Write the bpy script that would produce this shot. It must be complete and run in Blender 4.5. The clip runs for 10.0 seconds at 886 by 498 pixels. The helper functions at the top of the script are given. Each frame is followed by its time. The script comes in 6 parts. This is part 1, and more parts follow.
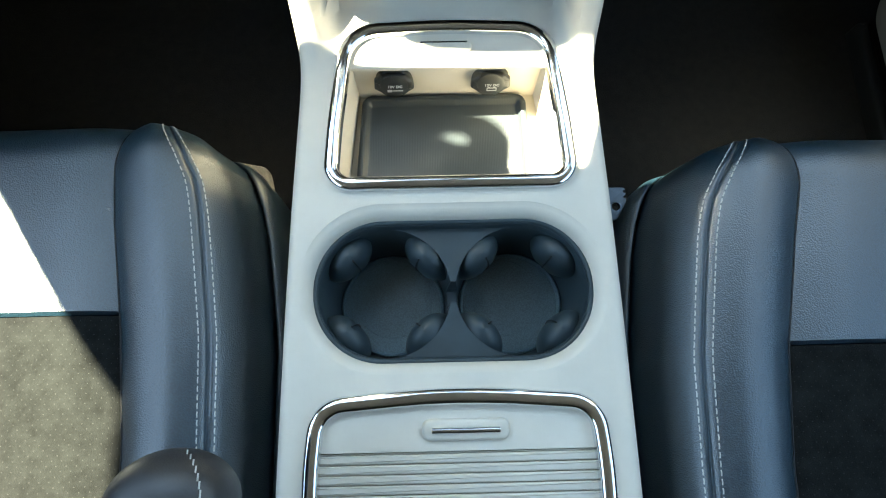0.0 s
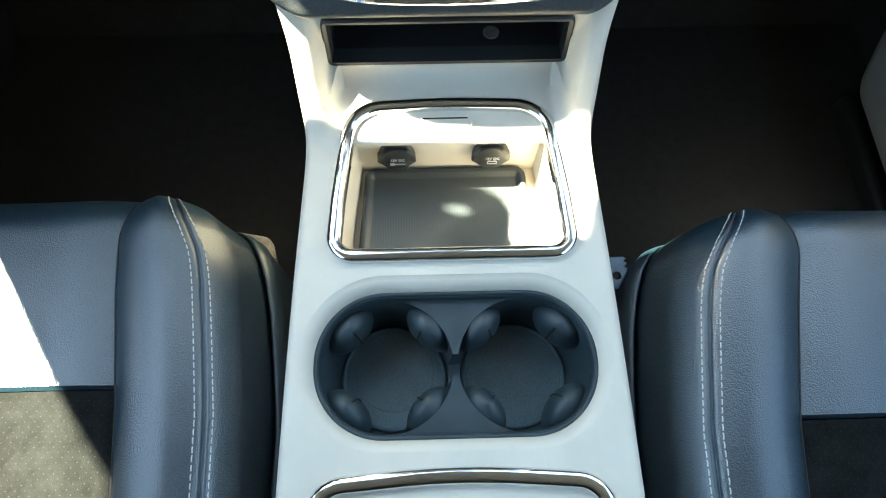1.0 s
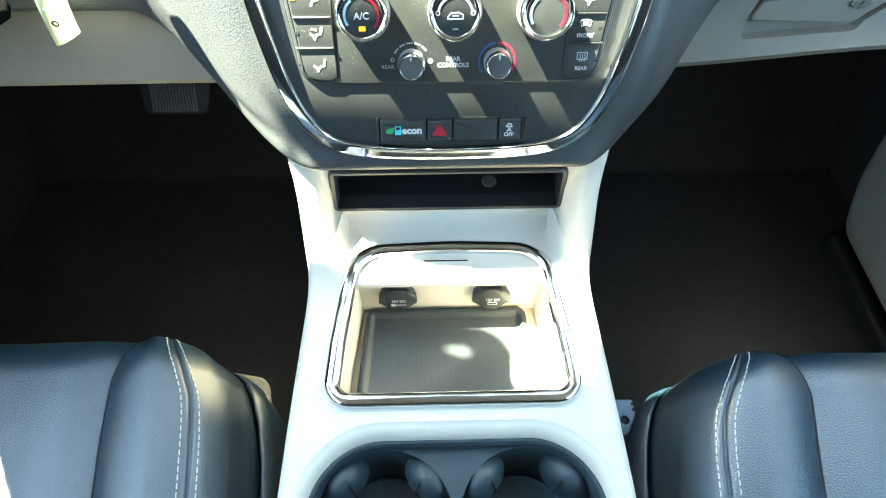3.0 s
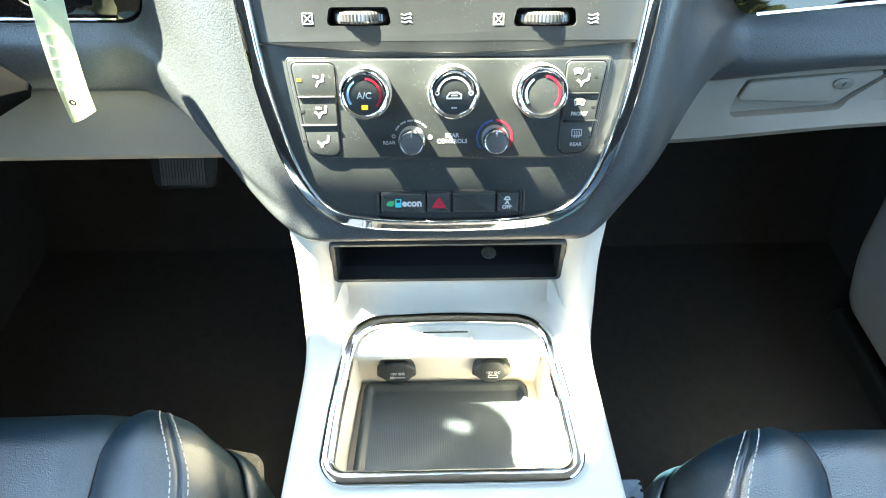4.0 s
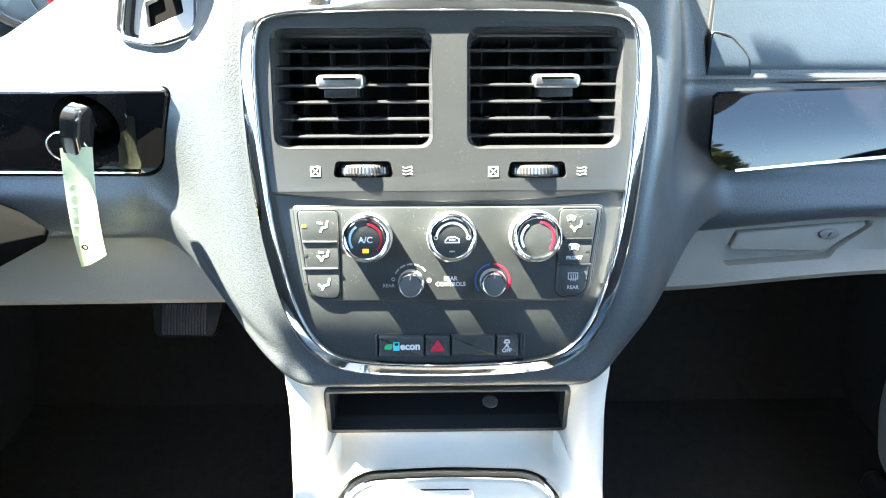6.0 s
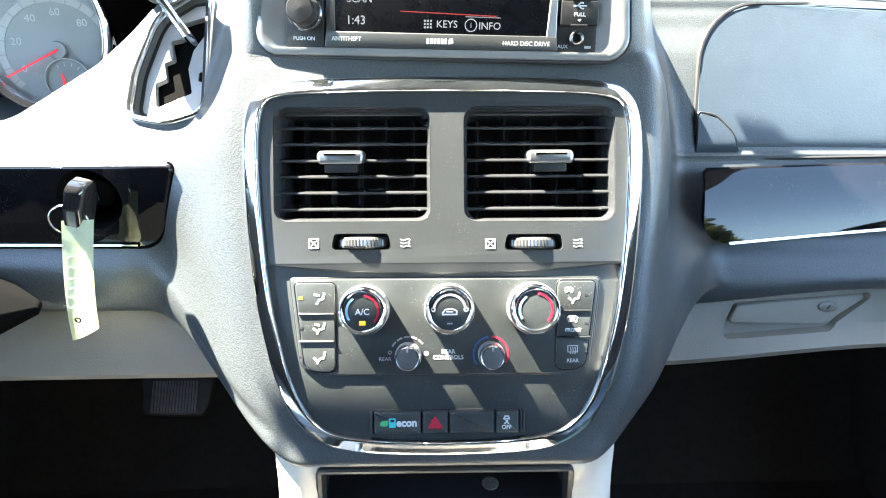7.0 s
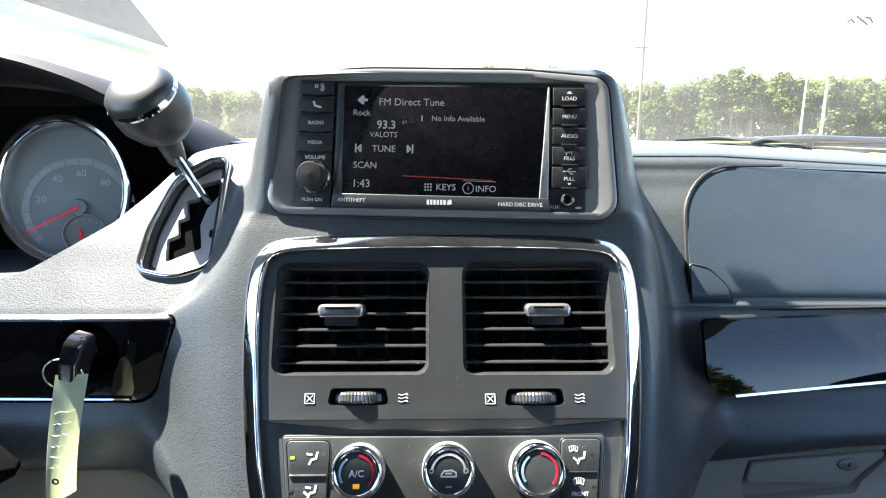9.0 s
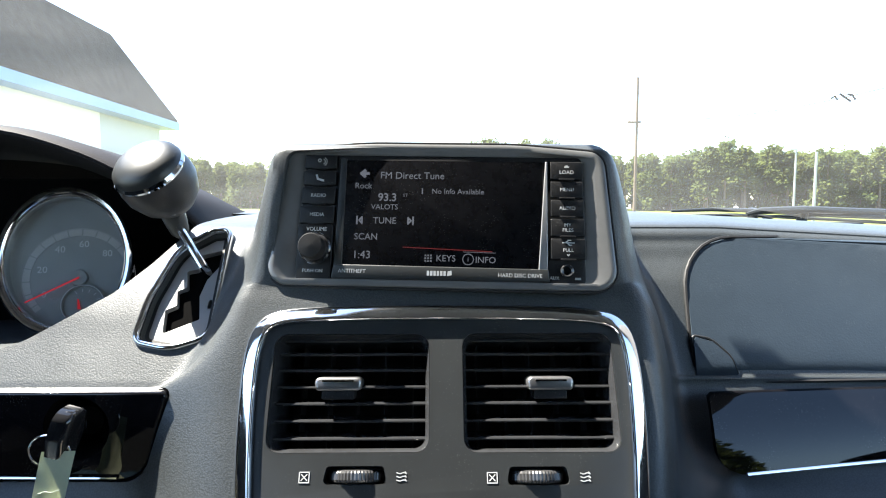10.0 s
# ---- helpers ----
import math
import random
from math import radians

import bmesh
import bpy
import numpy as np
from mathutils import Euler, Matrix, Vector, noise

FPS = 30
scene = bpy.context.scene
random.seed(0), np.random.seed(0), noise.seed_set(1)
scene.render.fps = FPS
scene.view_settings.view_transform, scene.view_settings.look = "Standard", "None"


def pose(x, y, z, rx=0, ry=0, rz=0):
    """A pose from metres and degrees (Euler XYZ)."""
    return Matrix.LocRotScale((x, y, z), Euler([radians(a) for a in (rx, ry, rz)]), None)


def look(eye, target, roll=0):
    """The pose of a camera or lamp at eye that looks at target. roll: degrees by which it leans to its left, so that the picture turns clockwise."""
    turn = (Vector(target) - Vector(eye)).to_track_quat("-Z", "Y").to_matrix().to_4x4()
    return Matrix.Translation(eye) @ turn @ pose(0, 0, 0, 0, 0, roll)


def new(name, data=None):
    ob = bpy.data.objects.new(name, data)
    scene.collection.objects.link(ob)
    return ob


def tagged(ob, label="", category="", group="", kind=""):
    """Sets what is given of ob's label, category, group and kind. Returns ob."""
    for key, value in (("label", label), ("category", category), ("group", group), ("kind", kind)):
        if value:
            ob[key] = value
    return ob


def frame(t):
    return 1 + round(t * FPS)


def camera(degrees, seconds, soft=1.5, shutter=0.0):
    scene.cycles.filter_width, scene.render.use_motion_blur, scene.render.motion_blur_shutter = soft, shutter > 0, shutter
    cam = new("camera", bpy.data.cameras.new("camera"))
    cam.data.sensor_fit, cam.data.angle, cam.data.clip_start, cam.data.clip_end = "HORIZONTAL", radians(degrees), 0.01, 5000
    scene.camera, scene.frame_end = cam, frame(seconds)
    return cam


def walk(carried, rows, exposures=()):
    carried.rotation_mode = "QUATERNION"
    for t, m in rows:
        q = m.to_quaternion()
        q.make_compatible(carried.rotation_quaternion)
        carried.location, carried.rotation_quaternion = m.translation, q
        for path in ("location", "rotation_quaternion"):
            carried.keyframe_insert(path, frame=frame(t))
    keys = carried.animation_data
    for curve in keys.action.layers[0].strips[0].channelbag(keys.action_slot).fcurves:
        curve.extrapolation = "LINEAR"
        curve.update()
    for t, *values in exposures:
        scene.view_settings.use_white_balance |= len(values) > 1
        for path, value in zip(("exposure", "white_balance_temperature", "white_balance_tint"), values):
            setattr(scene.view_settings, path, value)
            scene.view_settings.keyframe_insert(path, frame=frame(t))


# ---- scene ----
cam = camera(76.05, 10.0, soft=1.1)
PATH = [
    (0.0, pose(-0.0121, -0.0061, 0.8304, 13.800, -0.269, -1.309)),
    (0.5, pose(-0.0130, -0.0025, 0.8306, 17.008, -0.261, -1.383)),
    (1.0, pose(-0.0141, 0.0005, 0.8320, 20.180, -0.294, -1.446)),
    (1.5, pose(-0.0146, 0.0035, 0.8332, 23.394, -0.370, -1.487)),
    (2.0, pose(-0.0150, 0.0066, 0.8339, 26.647, -0.365, -1.522)),
    (2.5, pose(-0.0149, 0.0085, 0.8346, 29.983, -0.340, -1.469)),
    (4.0, pose(-0.0115, 0.0068, 0.8354, 40.733, -0.149, -1.079)),
    (4.5, pose(-0.0092, 0.0058, 0.8338, 44.553, -0.041, -0.939)),
    (5.0, pose(-0.0074, 0.0038, 0.8306, 48.546, 0.043, -0.779)),
    (5.5, pose(-0.0078, 0.0012, 0.8279, 52.650, 0.065, -0.669)),
    (7.0, pose(-0.0076, -0.0014, 0.8222, 64.392, -0.007, -0.982)),
    (7.5, pose(-0.0079, -0.0021, 0.8213, 68.169, 0.054, -0.925)),
    (8.0, pose(-0.0078, -0.0021, 0.8227, 71.662, 0.063, -0.796)),
    (8.5, pose(-0.0071, -0.0020, 0.8278, 75.135, 0.059, -0.895)),
    (9.0, pose(-0.0062, -0.0015, 0.8323, 78.514, -0.041, -0.888)),
    (9.5, pose(-0.0062, -0.0018, 0.8337, 81.985, -0.071, -0.930)),
    (10.0, pose(-0.0064, -0.0012, 0.8338, 85.488, -0.056, -0.910)),
]
EXPOSURES = [
    (0.0, 4.25, 7900, -5),
    (1.0, 4.45, 7900, -5),
    (2.5, 5.05, 7800, -10),
    (4.5, 5.2, 7300, -1),
    (5.5, 5.25, 7100, 2),
    (7.5, 4.85, 7000, 5),
    (9.0, 3.55, 6650, 8),
    (10.0, 2.95, 6650, 8),
]
walk(cam, PATH, EXPOSURES)

# ---- light ----
SUN_WAY = Vector((0.50, -0.16, -0.85)).normalized()
world = bpy.data.worlds.new("sky")
scene.world = world
world.use_nodes = True
wn = world.node_tree.nodes
sky = wn.new("ShaderNodeTexSky")
sky.sky_type = 'NISHITA'
sky.sun_disc = False
sky.sun_elevation = math.asin(-SUN_WAY.z)
sky.sun_rotation = math.atan2(-SUN_WAY.x, -SUN_WAY.y)
sky.dust_density = 0.15
sky.ozone_density = 2.3
world.node_tree.links.new(sky.outputs[0], wn["Background"].inputs[0])
wn["Background"].inputs[1].default_value = 0.088
sun = new("sun", bpy.data.lights.new("sun", 'SUN'))
sun.data.energy = 5.0
sun.data.angle = radians(0.53)
sun.data.color = (1.0, 0.95, 0.87)
sun.matrix_world = look(-SUN_WAY * 5, (0, 0, 0))

# ---- materials ----


def material(name, colour, rough=0.5, metal=0.0, grain=None, vary=0.08, vary_scale=30.0, bump=0.0, spec=0.5, rough_vary=0.0, emit=None, dust=0.0, crease=0.0):
    """grain: (kind, scale per metre). vary: how far the colour drifts. bump: depth in metres."""
    m = bpy.data.materials.new(name)
    m.use_nodes = True
    nt = m.node_tree
    n, k = nt.nodes, nt.links
    b = n["Principled BSDF"]
    b.inputs["Roughness"].default_value = rough
    b.inputs["Metallic"].default_value = metal
    b.inputs["Specular IOR Level"].default_value = spec
    b.inputs["Base Color"].default_value = (*colour, 1)
    co = n.new("ShaderNodeTexCoord")
    if vary:
        no = n.new("ShaderNodeTexNoise")
        no.inputs["Scale"].default_value = vary_scale
        no.inputs["Detail"].default_value = 6
        no.inputs["Roughness"].default_value = 0.65
        k.new(co.outputs["Object"], no.inputs["Vector"])
        r = n.new("ShaderNodeMapRange")
        r.inputs["From Min"].default_value, r.inputs["From Max"].default_value = 0.3, 0.7
        r.inputs["To Min"].default_value, r.inputs["To Max"].default_value = 1 - vary, 1 + vary
        k.new(no.outputs["Fac"], r.inputs["Value"])
        mx = n.new("ShaderNodeMix")
        mx.data_type, mx.blend_type = 'RGBA', 'MULTIPLY'
        mx.inputs[0].default_value = 1
        mx.inputs[6].default_value = (*colour, 1)
        k.new(r.outputs[0], mx.inputs[7])
        colour_out = mx.outputs[2]
        if dust:
            vo = n.new("ShaderNodeTexVoronoi")
            vo.inputs["Scale"].default_value = 520
            k.new(co.outputs["Object"], vo.inputs["Vector"])
            no2 = n.new("ShaderNodeTexNoise")
            no2.inputs["Scale"].default_value = 38
            k.new(co.outputs["Object"], no2.inputs["Vector"])
            sub = n.new("ShaderNodeMath")
            sub.operation = 'MULTIPLY_ADD'
            sub.inputs[1].default_value, sub.inputs[2].default_value = 0.5, -0.16
            k.new(no2.outputs["Fac"], sub.inputs[0])
            less = n.new("ShaderNodeMath")
            less.operation = 'LESS_THAN'
            k.new(vo.outputs["Distance"], less.inputs[0])
            k.new(sub.outputs[0], less.inputs[1])
            dm = n.new("ShaderNodeMath")
            dm.operation = 'MULTIPLY'
            dm.inputs[1].default_value = dust
            k.new(less.outputs[0], dm.inputs[0])
            m2 = n.new("ShaderNodeMix")
            m2.data_type = 'RGBA'
            m2.inputs[7].default_value = (0.45, 0.44, 0.41, 1)
            k.new(dm.outputs[0], m2.inputs[0])
            k.new(colour_out, m2.inputs[6])
            colour_out = m2.outputs[2]
        k.new(colour_out, b.inputs["Base Color"])
        if rough_vary:
            r2 = n.new("ShaderNodeMapRange")
            r2.inputs["From Min"].default_value, r2.inputs["From Max"].default_value = 0.3, 0.7
            r2.inputs["To Min"].default_value, r2.inputs["To Max"].default_value = rough - rough_vary, rough + rough_vary
            k.new(no.outputs["Fac"], r2.inputs["Value"])
            k.new(r2.outputs[0], b.inputs["Roughness"])
    if grain:
        kind, scale = grain
        if kind == "cells":
            tx = n.new("ShaderNodeTexVoronoi")
            tx.feature = 'F1'
            tx.inputs["Scale"].default_value = scale
            wob = n.new("ShaderNodeTexNoise")
            wob.inputs["Scale"].default_value = scale * 0.6
            k.new(co.outputs["Object"], wob.inputs["Vector"])
            vm = n.new("ShaderNodeVectorMath")
            vm.operation = 'MULTIPLY_ADD'
            vm.inputs[1].default_value = (0.3 / scale,) * 3
            k.new(wob.outputs["Color"], vm.inputs[0])
            k.new(co.outputs["Object"], vm.inputs[2])
            k.new(vm.outputs[0], tx.inputs["Vector"])
            out = tx.outputs["Distance"]
        elif kind == "ribs":
            tx = n.new("ShaderNodeTexWave")
            tx.inputs["Scale"].default_value = scale
            k.new(co.outputs["Object"], tx.inputs["Vector"])
            out = tx.outputs["Fac"]
        else:
            tx = n.new("ShaderNodeTexNoise")
            tx.inputs["Scale"].default_value = scale
            tx.inputs["Detail"].default_value = 3
            k.new(co.outputs["Object"], tx.inputs["Vector"])
            out = tx.outputs["Fac"]
        if crease:
            cr = n.new("ShaderNodeMapRange")
            cr.inputs["From Min"].default_value, cr.inputs["From Max"].default_value = 0.1, 0.75
            cr.inputs["To Min"].default_value, cr.inputs["To Max"].default_value = 1 + crease * 0.6, 1 - crease
            k.new(out, cr.inputs["Value"])
            cm = n.new("ShaderNodeMix")
            cm.data_type, cm.blend_type = 'RGBA', 'MULTIPLY'
            cm.inputs[0].default_value = 1
            k.new(b.inputs["Base Color"].links[0].from_socket, cm.inputs[6])
            k.new(cr.outputs[0], cm.inputs[7])
            k.new(cm.outputs[2], b.inputs["Base Color"])
        bp = n.new("ShaderNodeBump")
        bp.inputs["Distance"].default_value = bump
        bp.inputs["Strength"].default_value = 1.0
        if kind == "cells":
            bp.invert = True
        k.new(out, bp.inputs["Height"])
        k.new(bp.outputs[0], b.inputs["Normal"])
    if emit:
        b.inputs["Emission Color"].default_value = (*emit[0], 1)
        b.inputs["Emission Strength"].default_value = emit[1]
    return m


DASH = material("dash_grain", (0.044, 0.050, 0.054), 0.40, grain=("cells", 780), crease=0.28, bump=0.00014, vary=0.06, vary_scale=14, spec=0.5, rough_vary=0.05)
DASH_SMOOTH = material("dash_smooth", (0.030, 0.042, 0.056), 0.36, spec=0.28, grain=("noise", 500), bump=0.00016, vary=0.10, vary_scale=16, rough_vary=0.05, dust=0.10)
# so dark that the sunlit column shroud reads as shaded
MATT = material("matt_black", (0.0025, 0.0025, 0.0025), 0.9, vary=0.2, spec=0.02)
KNURL = material("knurled_metal", (0.075, 0.075, 0.077), 0.33, metal=0.6, vary=0.1, vary_scale=90)
PEDAL = material("pedal_rubber", (0.075, 0.085, 0.10), 0.45, vary=0.2, vary_scale=40)
KEYCAP = material("key_cap", (0.012, 0.012, 0.013), 0.42, spec=0.3, grain=("noise", 2600), bump=0.00005, vary=0.2, vary_scale=30, dust=0.15)
WORN = material("worn_coin", (0.16, 0.145, 0.12), 0.5, metal=0.4, grain=("noise", 1800), bump=0.0001, vary=0.35, vary_scale=300)
TAB = material("satin_metal", (0.30, 0.30, 0.31), 0.30, metal=0.85, vary=0.08, vary_scale=80)
KNOB = material("knob_leather", (0.022, 0.022, 0.024), 0.42, grain=("cells", 900), bump=0.00008, vary=0.15, vary_scale=30)
LEATHER = material("seat_leather", (0.009, 0.029, 0.045), 0.34, grain=("cells", 820), crease=0.36, bump=0.00029, spec=1.0, vary=0.10, vary_scale=7, rough_vary=0.06)
LEATHER.node_tree.nodes["Principled BSDF"].inputs["IOR"].default_value = 1.62
CONSOLE = material("console_plastic", (0.625, 0.574, 0.488), 0.5, grain=("noise", 1500), bump=0.0001, vary=0.05, vary_scale=18, rough_vary=0.08, spec=0.4)
BEIGE = material("lower_dash_plastic", (0.235, 0.210, 0.176), 0.55, grain=("cells", 700), bump=0.0002, vary=0.06, vary_scale=12)
CHROME = material("chrome", (0.78, 0.79, 0.81), 0.08, metal=1.0, vary=0.06, vary_scale=50, rough_vary=0.03)
GLOSS = material("piano_black", (0.004, 0.004, 0.005), 0.025, spec=0.42, vary=0.3, vary_scale=60, dust=0.20)
BLACK = material("black_plastic", (0.0260, 0.0295, 0.0300), 0.37, grain=("noise", 2600), bump=0.00006, vary=0.2, vary_scale=22, rough_vary=0.06, dust=0.25)
GREY = material("grey_plastic", (0.019, 0.021, 0.022), 0.38, grain=("noise", 2600), bump=0.00006, vary=0.1, vary_scale=25, dust=0.15)
# near-black that stands in for shade in ducts, slots and creases
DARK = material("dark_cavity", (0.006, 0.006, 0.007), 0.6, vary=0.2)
SLAT = material("vent_plastic", (0.022, 0.023, 0.025), 0.22, spec=0.6, vary=0.2, vary_scale=60)
SILVER = material("silver_paint", (0.33, 0.33, 0.335), 0.38, metal=0.55, vary=0.05, vary_scale=60)
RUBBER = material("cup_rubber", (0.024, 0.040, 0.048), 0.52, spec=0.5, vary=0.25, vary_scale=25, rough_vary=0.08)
# dark cup rubber too, paled to imitate the sky's sheen on the floors
SKYLIT_RIBBED = material("skylit_ribbed_rubber", (0.110, 0.180, 0.212), 0.38, spec=0.8, grain=("cells", 900), crease=0.25, bump=0.00012, vary=0.15, vary_scale=30)
MAT = material("bin_mat", (0.030, 0.038, 0.042), 0.38, grain=("ribs", 205), bump=0.00005, vary=0.15, vary_scale=20)
CARPET = material("carpet", (0.036, 0.0355, 0.035), 0.95, grain=("noise", 900), bump=0.0015, vary=0.15, vary_scale=60, spec=0.1)
CARPET_TAN = material("carpet_tan", (0.25, 0.23, 0.20), 0.95, grain=("noise", 900), bump=0.002, vary=0.25, vary_scale=120, spec=0.1)
PRINT = material("white_print", (0.48, 0.49, 0.50), 0.5, vary=0)
PRINT_DIM = material("grey_print", (0.34, 0.34, 0.35), 0.5, vary=0)
RED = material("red_print", (0.42, 0.015, 0.04), 0.4, vary=0)
BLUE = material("blue_print", (0.30, 0.50, 0.62), 0.4, vary=0)
DBLUE = material("dark_blue_print", (0.03, 0.10, 0.30), 0.4, vary=0)
TEAL = material("teal_print", (0.05, 0.45, 0.48), 0.4, vary=0)
GREEN = material("green_print", (0.04, 0.32, 0.12), 0.4, vary=0)
AMBER = material("amber_lamp", (0.6, 0.25, 0.02), 0.4, vary=0, emit=((1.0, 0.45, 0.03), 0.05))
LCD = material("screen_glyph", (0.02, 0.02, 0.02), 0.3, vary=0, emit=((0.62, 0.68, 0.85), 0.028))
LCD_DIM = material("screen_glyph_dim", (0.02, 0.02, 0.02), 0.3, vary=0, emit=((0.62, 0.68, 0.85), 0.022))
LCD_RED = material("screen_line", (0.02, 0.005, 0.005), 0.3, vary=0, emit=((0.6, 0.04, 0.05), 0.03))
BEZEL = material("bezel_paint", (0.16, 0.162, 0.164), 0.34, metal=0.25, vary=0.08, vary_scale=60)
SCREEN = material("screen_glass", (0.006, 0.006, 0.007), 0.16, vary=0.3, vary_scale=90, dust=0.10, spec=0.22)
THREAD = material("thread", (0.45, 0.44, 0.41), 0.8, vary=0.1)
TAG = material("paper_tag", (0.66, 0.70, 0.50), 0.6, vary=0.06, vary_scale=90)
PEN = material("pen_marks", (0.40, 0.46, 0.40), 0.8, vary=0)
# dark face paled to stand in for the haze and reflection of its lens
DIAL = material("dial_face", (0.25, 0.26, 0.265), 0.35, vary=0.1, vary_scale=20)
DIAL_RING = material("dial_ring", (0.38, 0.38, 0.38), 0.4, vary=0.05)
NEEDLE = material("needle_red", (0.75, 0.02, 0.03), 0.4, vary=0, emit=((1, 0.03, 0.04), 0.03))
HEADLINER = material("headliner", (0.12, 0.12, 0.125), 0.9, vary=0.06, vary_scale=40)
DOORMAT = material("door_trim", (0.24, 0.235, 0.22), 0.6, grain=("cells", 700), bump=0.0002, vary=0.06, vary_scale=12)
KEYHEAD = material("key_plastic", (0.010, 0.010, 0.011), 0.12, vary=0.15, vary_scale=60, spec=0.6)
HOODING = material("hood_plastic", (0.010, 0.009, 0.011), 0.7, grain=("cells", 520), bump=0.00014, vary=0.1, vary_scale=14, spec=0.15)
STEEL = material("painted_steel", (0.07, 0.09, 0.11), 0.4, metal=0.6, vary=0.2, vary_scale=80)


def suede_material():
    """Perforated suede: a grid of small holes with pale edges."""
    m = material("perforated_suede", (0.0078, 0.0086, 0.0083), 0.95, grain=("noise", 1800), bump=0.0006, vary=0.45, vary_scale=70, spec=0.12)
    nt = m.node_tree
    n, k = nt.nodes, nt.links
    b = n["Principled BSDF"]
    co = n.new("ShaderNodeTexCoord")
    sp = n.new("ShaderNodeSeparateXYZ")
    k.new(co.outputs["Object"], sp.inputs[0])

    def op(kind, a, c=None):
        x = n.new("ShaderNodeMath")
        x.operation = kind
        for i, v in enumerate((a, c)):
            if v is None:
                continue
            if isinstance(v, (int, float)):
                x.inputs[i].default_value = v
            else:
                k.new(v, x.inputs[i])
        return x.outputs[0]
    px, py = op('MULTIPLY', sp.outputs[0], 1 / 0.0075), op('MULTIPLY', sp.outputs[1], 1 / 0.0075)
    a, c = op('ADD', px, py), op('SUBTRACT', px, py)
    fa, fc = op('SUBTRACT', op('FRACT', a), 0.5), op('SUBTRACT', op('FRACT', c), 0.5)
    d = op('SQRT', op('ADD', op('MULTIPLY', fa, fa), op('MULTIPLY', fc, fc)))
    dot = op('LESS_THAN', d, 0.055)
    mx = n.new("ShaderNodeMix")
    mx.data_type = 'RGBA'
    k.new(dot, mx.inputs[0])
    link = b.inputs["Base Color"].links[0]
    k.new(link.from_socket, mx.inputs[6])
    mx.inputs[7].default_value = (0.045, 0.045, 0.044, 1)
    k.new(mx.outputs[2], b.inputs["Base Color"])
    return m


SUEDE = suede_material()


def pane_material(name, tint=(1, 1, 1), gloss=1.0, dust=0.0):
    m = bpy.data.materials.new(name)
    m.use_nodes = True
    n, k = m.node_tree.nodes, m.node_tree.links
    n.remove(n["Principled BSDF"])
    tr, gl, mx, fr = (n.new("ShaderNode" + x) for x in ("BsdfTransparent", "BsdfGlossy", "MixShader", "Fresnel"))
    tr.inputs[0].default_value = (*tint, 1)
    gl.inputs["Roughness"].default_value = 0.02
    fr.inputs["IOR"].default_value = 1.12
    sc = n.new("ShaderNodeMath")
    sc.operation = 'MULTIPLY'
    sc.inputs[1].default_value = gloss
    k.new(fr.outputs[0], sc.inputs[0])
    k.new(sc.outputs[0], mx.inputs[0])
    k.new(tr.outputs[0], mx.inputs[1])
    k.new(gl.outputs[0], mx.inputs[2])
    # translucent dust film, which also imitates the haze of glare
    if dust:
        df, mx2 = n.new("ShaderNodeBsdfTranslucent"), n.new("ShaderNodeMixShader")
        df.inputs[0].default_value = (0.8, 0.8, 0.78, 1)
        no = n.new("ShaderNodeTexNoise")
        no.inputs["Scale"].default_value = 7
        no.inputs["Detail"].default_value = 8
        mr = n.new("ShaderNodeMapRange")
        mr.inputs["From Min"].default_value, mr.inputs["From Max"].default_value = 0.3, 0.75
        mr.inputs["To Min"].default_value, mr.inputs["To Max"].default_value = dust * 0.6, dust * 1.5
        k.new(no.outputs["Fac"], mr.inputs["Value"])
        k.new(mr.outputs[0], mx2.inputs[0])
        k.new(mx.outputs[0], mx2.inputs[1])
        k.new(df.outputs[0], mx2.inputs[2])
        k.new(mx2.outputs[0], n["Material Output"].inputs[0])
    else:
        k.new(mx.outputs[0], n["Material Output"].inputs[0])
    return m


def leaf_material(name, colour):
    """Thin leaves that let half of the light through."""
    m = bpy.data.materials.new(name)
    m.use_nodes = True
    n, k = m.node_tree.nodes, m.node_tree.links
    n.remove(n["Principled BSDF"])
    df, tl, mx = (n.new("ShaderNode" + x) for x in ("BsdfDiffuse", "BsdfTranslucent", "MixShader"))
    no, ramp, ge = n.new("ShaderNodeTexNoise"), n.new("ShaderNodeMix"), n.new("ShaderNodeTexCoord")
    no.inputs["Scale"].default_value = 0.22
    no.inputs["Detail"].default_value = 5
    k.new(ge.outputs["Object"], no.inputs["Vector"])
    ramp.data_type = 'RGBA'
    k.new(no.outputs["Fac"], ramp.inputs[0])
    ramp.inputs[6].default_value = (colour[0] * 0.45, colour[1] * 0.6, colour[2] * 0.7, 1)
    ramp.inputs[7].default_value = (colour[0] * 1.6, colour[1] * 1.35, colour[2] * 1.2, 1)
    for b in (df, tl):
        k.new(ramp.outputs[2], b.inputs[0])
    mx.inputs[0].default_value = 0.45
    k.new(df.outputs[0], mx.inputs[1])
    k.new(tl.outputs[0], mx.inputs[2])
    k.new(mx.outputs[0], n["Material Output"].inputs[0])
    return m


# the dust share is set to veil the view like glare
GLASS = pane_material("windscreen_glass", (0.96, 0.98, 0.97), 0.8, 0.028)
LENS = pane_material("clear_lens", (0.9, 0.92, 0.93), 1.0)

# ---- mesh helpers ----


def part(name, bm, mat, parent=None, label="", smooth=True, matrix=None):
    """Link a bmesh as one mesh object under a thing or part."""
    bmesh.ops.recalc_face_normals(bm, faces=bm.faces)
    me = bpy.data.meshes.new(name)
    bm.to_mesh(me)
    bm.free()
    return part_mesh(name, me, mat, parent, label, smooth, matrix)


